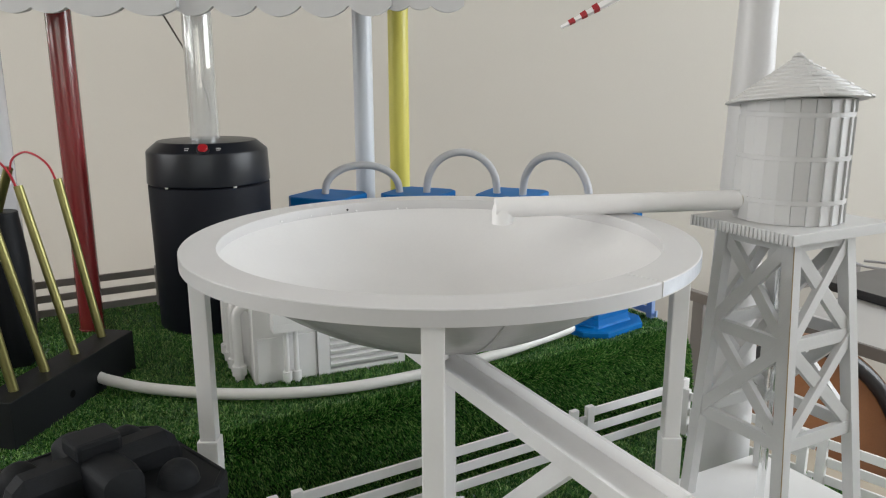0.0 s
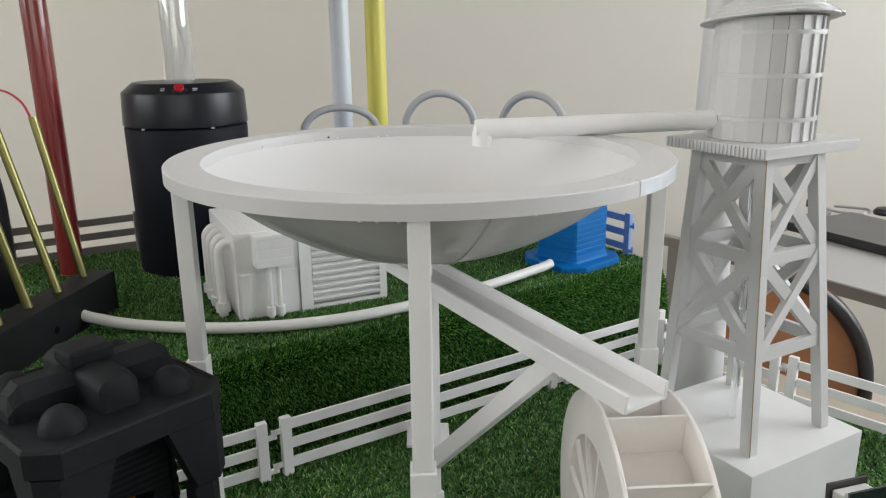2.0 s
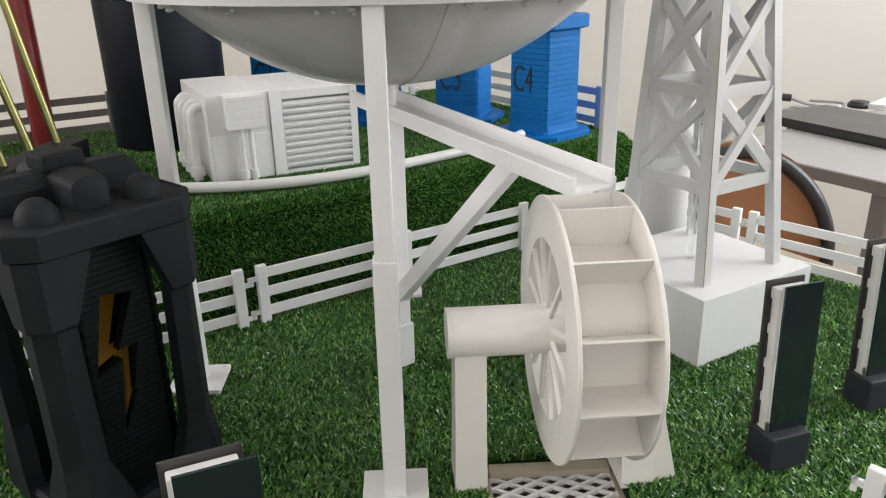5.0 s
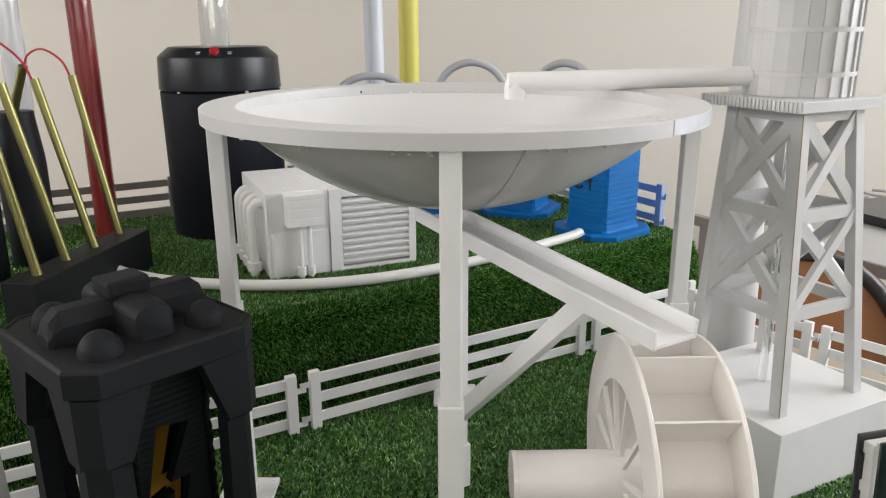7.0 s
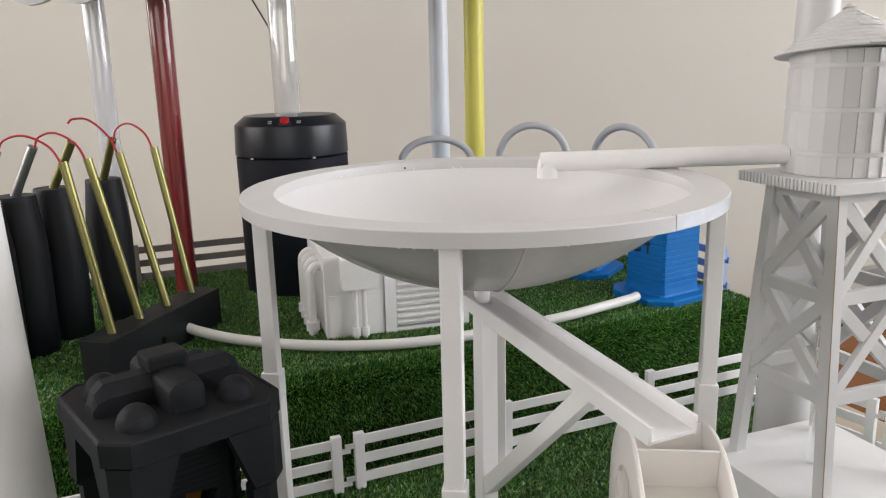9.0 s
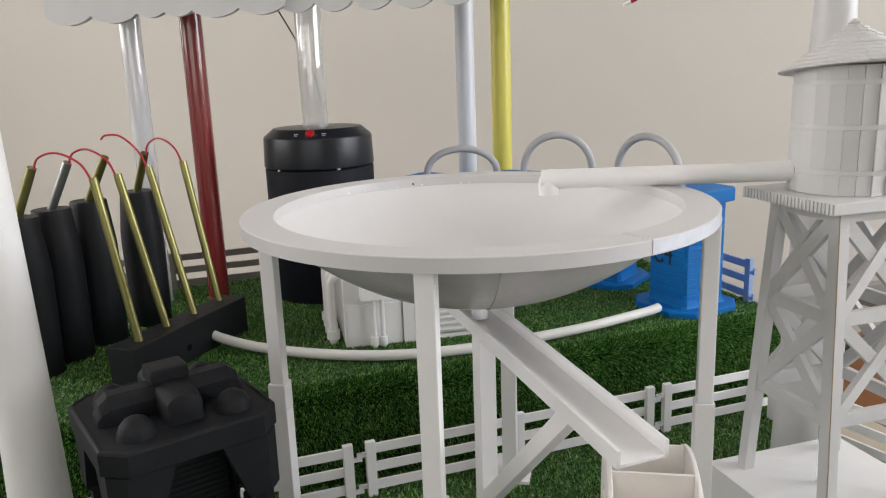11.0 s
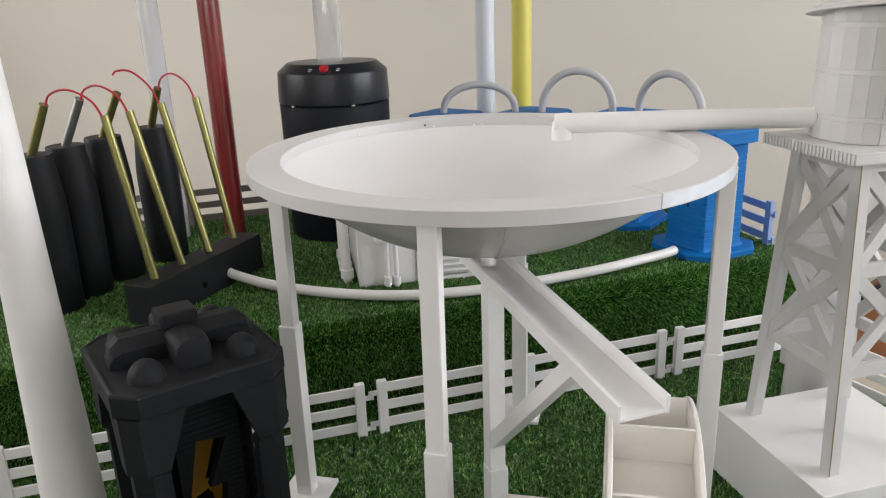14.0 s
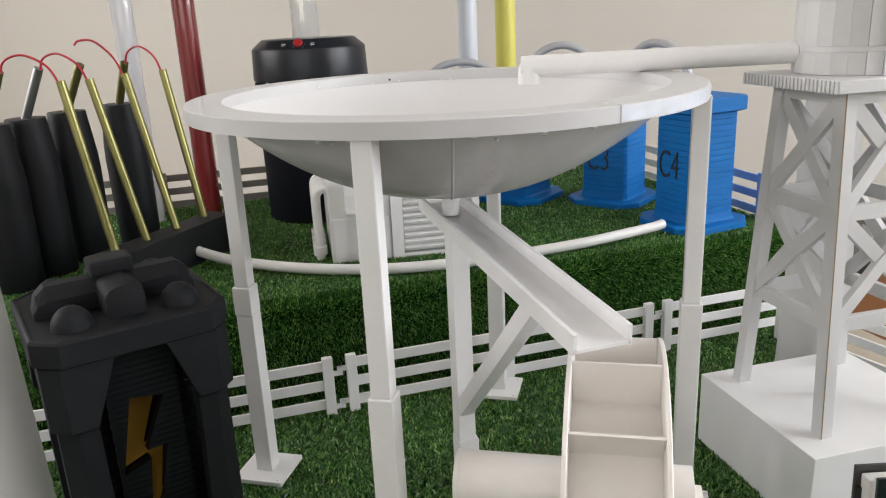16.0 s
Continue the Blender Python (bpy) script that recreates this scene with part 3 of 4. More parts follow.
def grate():
    t = thing("drain_grate", pose(0.119, 0.3585, -0.012), "white diamond mesh grate over a dark basin below the wheel", "grate")
    b = bm_new()
    for s in (-1, 1):
        for k in range(-14, 15):
            c = k * 0.0128
            p0, p1 = Vector((-0.053, c - s * 0.053 * 0.55, 0)), Vector((0.053, c + s * 0.053 * 0.55, 0))
            lim = 0.0885
            d = p1 - p0
            lo, hi = 0.0, 1.0
            if d.y:
                a0, a1 = sorted(((-lim - p0.y) / d.y, (lim - p0.y) / d.y))
                lo, hi = max(lo, a0), min(hi, a1)
            if hi - lo > 0.02:
                beam(b, p0 + d * lo, p0 + d * hi, 0.0027, 0.0034 + 0.0004 * s)
    part("mesh", b, SMOOTH, t)
    f = bm_new()
    for x in (-0.051, 0.051):
        box(f, (0.004, 0.176, 0.008), (x, 0, -0.001))
    box(f, (0.098, 0.004, 0.008), (0, -0.086, -0.001))
    box(f, (0.098, 0.012, 0.011), (0, 0.0818, 0.0012))
    part("frame", f, BOARD, t)
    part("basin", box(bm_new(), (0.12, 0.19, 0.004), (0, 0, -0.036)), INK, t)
    return t


grate()

# ---- water tower ----
TC, TROT = (0.3273, 0.6864), 28.0


def water_tower():
    t = thing("water_tower", pose(*TC, 0, 0, 0, TROT), "white printed water tower on braced legs with conical roof", "water tower")
    part("plinth", box(bm_new(), (0.165, 0.160, 0.0782), (0, 0, 0.0326), bevel=0.0008), PLINTHW, t)
    z0, z1 = 0.0717, 0.3545
    h0, h1 = 0.0545, 0.0357
    FOOT, SHIFT, DECK = Vector((0.0016, 0.0032, 0)), Vector((-0.0100, 0.0054, 0)), Vector((-0.0033, 0.0080, 0))

    def inverse_spot(x, y):
        p = t.matrix_basis.inverted() @ Vector((x, y, 0))
        return Matrix.Translation((p.x, p.y, 0))

    def corner(sx, sy, z):
        k = (z - z0) / (z1 - z0)
        h = h0 + (h1 - h0) * k
        return Vector((sx * h, sy * h, z)) + FOOT * (1 - k) + SHIFT * k

    for sx in (-1, 1):
        for sy in (-1, 1):
            a, b = corner(sx, sy, z0), corner(sx, sy, z1)
            bm = bm_new()
            q = 0.0056
            loft(bm, [[p + Vector((dx * q, dy * q, 0)) for dx, dy in ((-1, -1), (1, -1), (1, 1), (-1, 1))] for p in (a, b)])
            leg = part("leg", bm, TOWERW, t)
            if sx < 0 and sy < 0:
                lip = Vector((-q, -q, 0)) + Vector((0.0007, -0.0001, 0))
                part("glue_seam", beam(bm_new(), a + lip, b + lip, 0.0008, 0.0008), SEAMGOLD, leg, "thin brown glue seam")
    levels = (0.168, 0.2595, 0.350)
    for sx, sy, ex, ey in ((-1, -1, 1, -1), (1, -1, 1, 1), (1, 1, -1, 1), (-1, 1, -1, -1)):
        out = Vector(((sx + ex) / 2, (sy + ey) / 2, 0))
        for z in levels:
            part("crossbar", beam(bm_new(), corner(sx, sy, z), corner(ex, ey, z), 0.006, 0.0125, bevel=0.0004), TOWERW, t)
        for za, zb in zip(levels, levels[1:]):
            for (ax, ay), (bx, by), push in (((sx, sy), (ex, ey), 0.0012), ((ex, ey), (sx, sy), 0.0)):
                part("diagonal", beam(bm_new(), corner(ax, ay, za) + out * push, corner(bx, by, zb) + out * push, 0.006, 0.0115, bevel=0.0004), TOWERW, t)
    part("platform", box(bm_new(), (0.131, 0.113, 0.0098), DECK + Vector((0, 0, 0.3593)), bevel=0.0006), TOWERW, t)
    for k in range(26):
        x = -0.0545 + 0.109 * k / 25
        part("batten", box(bm_new(), (0.0012, 0.0024, 0.0092), DECK + Vector((-0.0660, x, 0.3592))), TOWERW, t)
    ax = inverse_spot(0.3197, 0.6945)
    RT, Z_LO, Z_HI = 0.0473, 0.3642, 0.474
    tank = part("tank", lathe(bm_new(), [(0, Z_LO), (RT - 0.0016, Z_LO), (RT - 0.0016, Z_HI), (0, Z_HI)], 80, ax), TOWERW, t, smooth=True)
    hoops = (0.3842, 0.4225, 0.4600)
    breaks = [Z_LO + 0.0004] + [z + s * 0.0022 for z in hoops for s in (-1, 1)] + [Z_HI - 0.001]
    n = 24
    for lo, hi in zip(breaks[::2], breaks[1::2]):
        for k in range(n):
            rings = []
            for q, lift in ((-0.48, 0.0014), (0.49, -0.0005)):
                a = 2 * math.pi * (k + 0.2 + q) / n
                rings.append([ax @ Vector((r * math.cos(a), r * math.sin(a), z)) for r, z in ((RT - 0.003, lo), (RT + lift, lo), (RT + lift, hi), (RT - 0.003, hi))])
            part("stave", loft(bm_new(), rings), TOWERW, tank)
    for z in hoops:
        part("hoop", lathe(bm_new(), [(RT - 0.0020, z - 0.0021), (RT + 0.0001, z - 0.0021), (RT + 0.0002, z), (RT + 0.0001, z + 0.0021), (RT - 0.0020, z + 0.0021), (RT - 0.0020, z - 0.0021)], 80, ax), TOWERW, tank, smooth=True)
    tilt = inverse_spot(0.3190, 0.6945) @ pose(0, 0, 0.4705, 0, 0, -TROT) @ pose(0, 0, 0, -6.5, -1.0, 0)
    roof = part("roof", lathe(bm_new(), [(0, 0.001), (0.0588, -0.001), (0.0592, 0.0002), (0, 0.0395)], 60, tilt), TOWERW, t)
    rnd, n = random.Random(12), 11
    for k in range(n):
        r0, z0c = 0.0612 * (1 - k / n), -0.0006 + 0.0405 * k / n
        r1, z1c = max(0.0006, r0 - 0.0075), z0c + 0.0050
        count = 30
        jag = [0.0] * count
        for j in range(count):
            if 300 < j * 12 + 40 < 400:
                jag[j] = rnd.choice((0.0, 0.0, 0.0004, 0.0007))
        b = bm_new()
        loops = [[], [], [], []]
        for j in range(count * 2):
            a = 2 * math.pi * (j // 2 + j % 2 * 0.98) / count
            g = jag[j // 2]
            for loop, (r, z) in zip(loops, ((r0 + g * 0.6, z0c + g), (r0 - 0.0002 + g * 0.6, z0c + 0.0013 + g), (r1, z1c + g * 0.3), (r1, z0c + 0.0012))):
                loop.append(b.verts.new(tilt @ Vector((r * math.cos(a), r * math.sin(a), z))))
        m = count * 2
        for p, q in zip(loops, loops[1:] + loops[:1]):
            for j in range(m):
                b.faces.new((p[j], p[(j + 1) % m], q[(j + 1) % m], q[j]))
        part("shingle_course", b, TOWERW, roof)
    part("roof_tip", lathe(bm_new(), [(0, 0.0385), (0.0058, 0.0386), (0.0020, 0.0420), (0, 0.0428)], 20, tilt), TOWERW, roof)
    # feed pipe into the bowl, in the tower's own axes
    inv = t.matrix_basis.inverted()
    a, b = inv @ Vector((0.0475, 0.679, 0.3765)), inv @ Vector((0.280, 0.693, 0.3812))
    d = (b - a).normalized()
    pipe = part("feed_pipe", rod(bm_new(), a + d * 0.012, b, 0.0093, 0.0091, 32), SMOOTH, t, smooth=True)
    turn = [a + d * 0.0125, a + d * 0.010, a + d * 0.0085 + Vector((0, 0, -0.0006)), a + d * 0.0074 + Vector((0, 0, -0.0022)), a + d * 0.0070 + Vector((0, 0, -0.0045)), a + d * 0.0070 + Vector((0, 0, -0.0150))]
    elbow = sweep(bm_new(), turn, 0.0097, 28)
    rod(elbow, a + d * 0.0002, a + d * 0.0125, 0.0090, 0.0097, 28)
    part("elbow", elbow, SMOOTH, pipe, smooth=True)
    joint = b - d * 0.0065
    part("joint_ring", lathe(bm_new(), [(0.0090, -0.0006), (0.0101, -0.0006), (0.0101, 0.0006), (0.0090, 0.0006), (0.0090, -0.0006)], 32, Matrix.Translation(joint) @ d.to_track_quat("Z", "Y").to_matrix().to_4x4()), SEAMGOLD, pipe, "thin brown glue ring")
    tube = part("water_tube", rod(bm_new(), (-0.006, 0.007, 0.066), (-0.020, -0.004, 0.356), 0.0042, seg=16), TUBECLEAR, t, "clear plastic tube inside the legs", smooth=True)
    return t


water_tower()

# ---- wind turbines ----
def turbine_tower(x, y, label, head, r0, taper, shell):
    t = thing("wind_turbine", pose(x, y, 0), label, "wind turbine", "wind turbines")
    r = lambda z: r0 - taper * z
    part("tower_base", rod(bm_new(), (0, 0, -0.008), (0, 0, 0.206), r(0), r(0.206), 48), shell, t, smooth=True)
    part("tower_upper", rod(bm_new(), (0, 0, 0.206), (0, 0, 0.640), r(0.206) - 0.0001, r(0.640), 48), shell, t, smooth=True)
    hub = Vector((0, -0.045, 0.655))
    part("nacelle", box(bm_new(), (0.034, 0.085, 0.034), (0, -0.002, 0.655), bevel=0.008), SMOOTH, t, smooth=True)
    part("hub", lathe(bm_new(), [(0, -0.016), (0.008, -0.013), (0.014, -0.004), (0.015, 0.006), (0, 0.006)], 24, pose(0, -0.046, 0.655, 90)), SMOOTH, t, smooth=True)
    L = 0.25
    wide = lambda q: 0.014 if q < 0.02 else 0.023 - 0.084 * (q - 0.02)
    for k in range(3):
        a = radians(head + 120 * k)
        d = Vector((math.cos(a), 0, math.sin(a)))
        side = Vector((-math.sin(a), 0, math.cos(a)))

        def section(q, grow=0.0):
            w, c = wide(q), hub + d * q
            g = 1 + grow
            return [c + side * w * 0.35 * g + Vector((0, 0.001, 0)), c + Vector((0, 0.0028 * g, 0)), c - side * w * 0.65 * g, c - Vector((0, 0.0028 * g, 0))]

        blade = part("blade", loft(bm_new(), [section(q) for q in (0.01, 0.05, 0.10, 0.16, 0.21, L)]), SMOOTH, t, "white blade with three red bands near its tip", smooth=True)
        for e in (0.009, 0.023, 0.037):
            part("band", loft(bm_new(), [section(L - e - 0.0065, 0.3), section(L - e, 0.3)]), STRIPE, blade, "red painted band")
    return t


turbine_tower(0.3475, 0.872, "tall white model wind turbine with tapered tower", 207, 0.0345, 0.0245, RIMW)
turbine_tower(-0.370, 0.463, "tall white model wind turbine beside the black block", 100, 0.0285, 0.0286, SMOOTH)

# ---- coloured columns and cloud ----
def column(x, y, r, material, label, top=0.665):
    t = thing("standing_tube", pose(x, y, 0.105), label, "tube", "coloured tubes")
    part("tube", lathe(bm_new(), [(r - 0.002, 0), (r, 0), (r, top - 0.105), (r - 0.002, top - 0.105), (r - 0.002, 0)], 40), material, t, smooth=True)
    part("foot_ring", lathe(bm_new(), [(r, 0.004), (r + 0.0012, 0.004), (r + 0.0012, 0.012), (r, 0.013), (r, 0.004)], 40), material, t, smooth=True)
    return t


column(-0.5385, 1.108, 0.0174, REDTUBE, "glossy dark red upright tube rising to the cloud")
column(-0.626, 1.076, 0.0165, MILK, "milky white upright tube rising to the cloud")
column(-0.138, 1.343, 0.0168, GREYTUBE, "pale grey upright tube rising to the cloud")
column(-0.0795, 1.392, 0.0181, YELLOWTUBE, "bright yellow upright tube rising to the cloud")


def cloud():
    t = thing("cloud_panel", pose(0, 0, 0), "white scalloped cloud cutouts hanging over the tubes", "cloud")

    def board(x0, x1, y, z, lobes, droop, seed):
        rnd = random.Random(seed)
        cuts = [x0]
        for k in range(lobes):
            cuts.append(cuts[-1] + rnd.uniform(0.7, 1.3))
        span = cuts[-1] - x0
        cuts = [x0 + (c - x0) * (x1 - x0) / span for c in cuts]
        low = []
        for p, q in zip(cuts, cuts[1:]):
            for j in range(10):
                f = j / 10
                low.append((p + (q - p) * f, z - droop * (q - p) / ((x1 - x0) / lobes) * math.sin(math.pi * f) ** 0.75))
        low.append((x1, z))
        top = [(x, z + 0.10 + 0.03 * abs(math.sin(14 * x))) for x, _ in low[::-1]]
        part("cloud_board", loft(bm_new(), [[(x, yy, zz) for x, zz in low + top] for yy in (y, y + 0.010)]), CLOUDW, t)

    board(-0.715, -0.335, 1.000, 0.578, 6, 0.010, 2)
    board(-0.345, -0.065, 1.012, 0.580, 5, 0.013, 5)
    board(-0.110, 0.028, 1.024, 0.581, 4, 0.007, 9)
    part("cloud_roof", box(bm_new(), (0.78, 0.48, 0.012), (-0.33, 1.262, 0.672)), CLOUDW, t)
    return t


cloud()

# ---- black cylinder with button ----
def smoke_device():
    t = thing("round_device", pose(-0.3592, 1.1625, 0.112), "black round appliance with domed lid and red button", "appliance")
    part("body", lathe(bm_new(), [(0, 0), (0.0855, 0), (0.0878, 0.003), (0.0898, 0.2205), (0.0875, 0.2225), (0, 0.2225)], 96), BODYBLACK, t, "ribbed navy black body", smooth=True)
    part("lid", lathe(bm_new(), [(0.0859, 0.2245), (0.0903, 0.2245), (0.0909, 0.2252), (0.0910, 0.2262), (0.0892, 0.2704), (0.0889, 0.2716), (0.0882, 0.2728), (0.0872, 0.2738), (0.0742, 0.2848), (0.0733, 0.2856), (0.0722, 0.2861), (0.0708, 0.2863), (0, 0.2870)], 96), CYLBLACK, t, smooth=True)
    m = pose(0.0180, -0.0795, 0.2790, 40, 0, 12)
    part("button_ring", lathe(bm_new(), [(0.0072, -0.004), (0.0098, -0.004), (0.0096, 0.0014), (0.0088, 0.0020), (0.0072, 0.0020)], 32, m), CYLBLACK, t, "dark ring round the button", smooth=True)
    part("button", lathe(bm_new(), [(0.0070, -0.002), (0.0070, 0.0040), (0.0060, 0.0054), (0, 0.0058)], 28, m), BUTTON, t, "round red push button", smooth=True)
    for x in (-0.005, 0.039):
        b = bm_new()
        for k in range(2):
            box(b, (0.0066 - 0.001 * k, 0.0011, 0.0004), (x, 0.0008 - 0.0034 * k, 0.0), pose(0.0, -0.0810, 0.2795, 40, 0, 10 if x > 0 else -2))
        part("legend", b, LEGEND, t, "white switch marking")
    # Two grey chips paint the glints along the lid joint.
    for a in (-115, -50):
        q = radians(a)
        part("clip", box(bm_new(), (0.004, 0.004, 0.0026), (0.0893 * math.cos(q), 0.0893 * math.sin(q), 0.2236)), SEAMGREY, t, "small grey chip standing in for a glint in the joint")
    for x, y, r in ((-0.0030, 0.0, 0.0217),):
        b = lathe(bm_new(), [(r - 0.003, 0.2872), (r, 0.2872), (r, 0.55), (r - 0.003, 0.55), (r - 0.003, 0.2872)], 32, Matrix.Translation((x, y, 0)))
        part("clear_tube", b, TUBECLEAR, t, "clear acrylic tube", smooth=True)
    line = smooth_line([(-0.112, 0.029, 0.552), (-0.079, 0.029, 0.500), (-0.054, 0.029, 0.457), (-0.027, 0.028, 0.409), (-0.010, 0.027, 0.377), (0.000, 0.026, 0.340), (0.003, 0.025, 0.318)], 6)
    part("wire", sweep(bm_new(), line, 0.0014, 8), CABLE, t, "thin brown wire", smooth=True)
    return t


smoke_device()


def ribbon_wires():
    t = thing("ribbon_wires", Matrix.Translation((-0.42, 1.136, 0.664)), "flat bundle of red white and grey wires under the cloud", "wire")
    for k, (mat, word) in enumerate(((REDWIRE, "red"), (INK, "black"), (REDWIRE, "red"), (LEGEND, "white"), (CABLE, "brown"), (HOSEGREY, "grey"))):
        low = -0.0775 + 0.0026 * k
        pts = [(-0.035, 0, 0.001), (-0.020, 0, low * 0.62), (0.010, 0, low + 0.004), (0.040, 0, low), (0.066, 0, low - 0.001), (0.092, 0, low + 0.008), (0.118, 0, low * 0.6), (0.130, 0, 0.001)]
        part("strand", sweep(bm_new(), smooth_line(pts, 6), 0.0013, 8), mat, t, word + " wire", smooth=True)
    return t


ribbon_wires()

# ---- rods in bar, bottles, wires ----
TOPS = [Vector(p) for p in ((-0.492, 0.756, 0.371), (-0.496, 0.8095, 0.3685), (-0.494, 0.876, 0.369), (-0.479, 0.938, 0.369))]
FEET = [Vector(p) for p in ((-0.4565, 0.752, 0.1685), (-0.4515, 0.807, 0.1685), (-0.4435, 0.862, 0.1685), (-0.4385, 0.9235, 0.1685))]
BTOPS = [Vector(p) for p in ((-0.5735, 0.756, 0.384), (-0.570, 0.816, 0.383), (-0.558, 0.876, 0.383), (-0.547, 0.953, 0.380))]
BOTT = [Vector(p) for p in ((-0.606, 0.755, 0.112), (-0.607, 0.818, 0.112), (-0.600, 0.885, 0.112), (-0.578, 0.968, 0.112))]


def rod_bar():
    p0, p1 = Vector((-0.4625, 0.722, 0.108)), Vector((-0.428, 0.949, 0.108))
    t = thing("electrode_bar", Matrix.Translation((0, 0, 0)), "black bar holding four slanting brass rods on the turf", "model part")
    bar = bm_new()
    beam(bar, p0 + Vector((0, 0, 0.030)), p1 + Vector((0, 0, 0.030)), 0.041, 0.060, bevel=0.001)
    part("bar", bar, BLACK, t)
    for a, b in zip(TOPS, FEET):
        d = (a - b).normalized()
        r = part("rod", rod(bm_new(), b - d * 0.01, a, 0.0052, seg=20), BRASS, t, "brass rod", smooth=True)
    d = (p1 - p0).normalized()
    side = Vector((d.y, -d.x, 0))
    h = p0 + d * 0.098 + side * 0.0195 + Vector((0, 0, 0.028))
    part("socket", rod(bm_new(), h, h + side * 0.0014, 0.0045, seg=16), BOLTBLACK, t)
    return t


rod_bar()


def bottle(k):
    base, tip = BOTT[k], BTOPS[k]
    t = thing("electrode_bottle", Matrix.Translation(base), "matt black bottle with a slanting metal rod", "bottle", "black bottles")
    part("body", lathe(bm_new(), [(0, 0), (0.0275, 0), (0.0285, 0.0015), (0.0295, 0.06), (0.0305, 0.130), (0.0300, 0.150), (0.0270, 0.180), (0.0245, 0.203), (0.0243, 0.2085), (0.0235, 0.2100), (0, 0.2100)], 48), BLACK, t, smooth=True)
    a = Vector((0.0, 0, 0.207))
    b = tip - base
    part("rod", rod(bm_new(), a, b, 0.0056, seg=20), STEEL if k == 1 else BRASS, t, "grey metal rod" if k == 1 else "brass rod", smooth=True)
    return t


for k in range(4):
    bottle(k)


def wire(a, b, rise, label="thin red wire looping between two rods", loose=False):
    t = thing("red_wire", Matrix.Translation(a), label, "wire", "red wires")
    d = b - a
    pts = [Vector((0, 0, rise * 0.12 if loose else -0.008)), d * 0.12 + Vector((0, 0, rise * 0.55)), d * 0.45 + Vector((0, 0, rise)), d * 0.82 + Vector((0, 0, rise * 0.62)), d + Vector((0, 0, -0.008))]
    part("strand", sweep(bm_new(), smooth_line(pts, 8), 0.0014, 8), REDWIRE, t, smooth=True)


wire(BTOPS[0], TOPS[0], 0.023)
wire(BTOPS[1], TOPS[1], 0.023)
wire(BTOPS[3], TOPS[3], 0.026)
wire(BTOPS[2] + Vector((0.006, -0.012, 0.022)), TOPS[2], 0.022, "thin red wire with one loose end in the air", True)

# ---- lightning block ----
def battery_tower():
    t = thing("battery_tower", pose(-0.2286, 0.456, -0.004, 0, 0, 47.9), "charcoal printed tower with a yellow lightning bolt", "model tower")
    H = 0.2364
    S = 0.132
    b = loft(bm_new(), [chamfered(S - 0.004, S - 0.004, 0.0155, H - 0.0200), chamfered(S, S, 0.0160, H - 0.0185), chamfered(S, S, 0.0160, H - 0.0024), chamfered(S - 0.0016, S - 0.0016, 0.0156, H - 0.0008), chamfered(S - 0.004, S - 0.004, 0.0150, H), chamfered(S - 0.007, S - 0.007, 0.0142, H), chamfered(S - 0.0085, S - 0.0085, 0.0140, H - 0.0010)])
    part("top_slab", b, CHAR, t)
    for sx in (-1, 1):
        for sy in (-1, 1):
            prof = [(0.046, 0.0, 0.0), (0.043, 0.0, 0.026), (0.0275, 0.0, 0.060), (0.0255, 0.0, 0.125), (0.0250, 0.0, 0.1655), (0.0285, 0.0, 0.1690), (0.0300, 0.0, 0.1725), (0.0460, 0.0, H - 0.0200)]
            rings = []
            for w, _, z in prof:
                o = (S - 0.005) / 2 if z > 0.168 else (S - 0.006) / 2 if z < 0.04 else (S - 0.013) / 2
                c = 0.0115
                ring = [(o, o - c), (o - c, o), (o - w, o), (o - w, o - 0.013), (o - 0.013, o - w), (o, o - w)]
                ring = [(sx * x, sy * y, z) for x, y in ring]
                rings.append(ring if sx * sy > 0 else ring[::-1])
            part("leg", loft(bm_new(), rings), CHAR, t)
    part("base_slab", loft(bm_new(), [chamfered(S - 0.012, S - 0.012, 0.02, 0.0), chamfered(S - 0.012, S - 0.012, 0.02, 0.010), chamfered(S - 0.018, S - 0.018, 0.02, 0.013)]), CHAR, t)
    core, rings = bm_new(), []
    for k in range(43):
        z = 0.004 + (H - 0.023) * k / 42
        e = 0.0 if k % 2 else 0.0007
        q = 0.0375 - e
        rings.append([(0.0235, -q, z), (q - 0.006, -q, z), (q, -q + 0.005, z), (q, q - 0.006, z), (q - 0.006, q, z), (-q + 0.006, q, z), (-q, q - 0.006, z), (-q, -q + 0.005, z), (-q + 0.006, -q, z), (-0.0245, -q, z), (-0.0245, -0.018, z), (0.0235, -0.018, z)])
    part("core", loft(core, rings), DARKIN, t, "ribbed blue black inner cell")
    pts = [(-0.0105, 0.1755), (0.0125, 0.1710), (-0.0045, 0.1305), (0.0102, 0.1315), (0.0020, 0.0950), (0.0042, 0.0960), (-0.0100, 0.0650), (-0.0028, 0.1230), (-0.0228, 0.1160)]
    bolt = loft(bm_new(), [[(x, d - 0.0410 + 0.0180 * max(0.0, z - 0.090) / 0.085, z) for x, z in pts] for d in (0.0, 0.0012)])
    plate, loops = bm_new(), []
    rim = [(-0.0250 - 0.0007 * (k % 2), 0.2135 - 0.0046 * k) for k in range(44)] + [(0.0238 + 0.0007 * (k % 2), 0.0157 + 0.0046 * k) for k in range(44)]
    for y in (-0.0462, -0.0380):
        outer = [plate.verts.new((x, y, z)) for x, z in rim]
        inner = [plate.verts.new((x, y, z)) for x, z in pts]
        edges = [plate.edges.new((ring[k], ring[(k + 1) % len(ring)])) for ring in (outer, inner) for k in range(len(ring))]
        bmesh.ops.triangle_fill(plate, edges=edges, use_beauty=True)
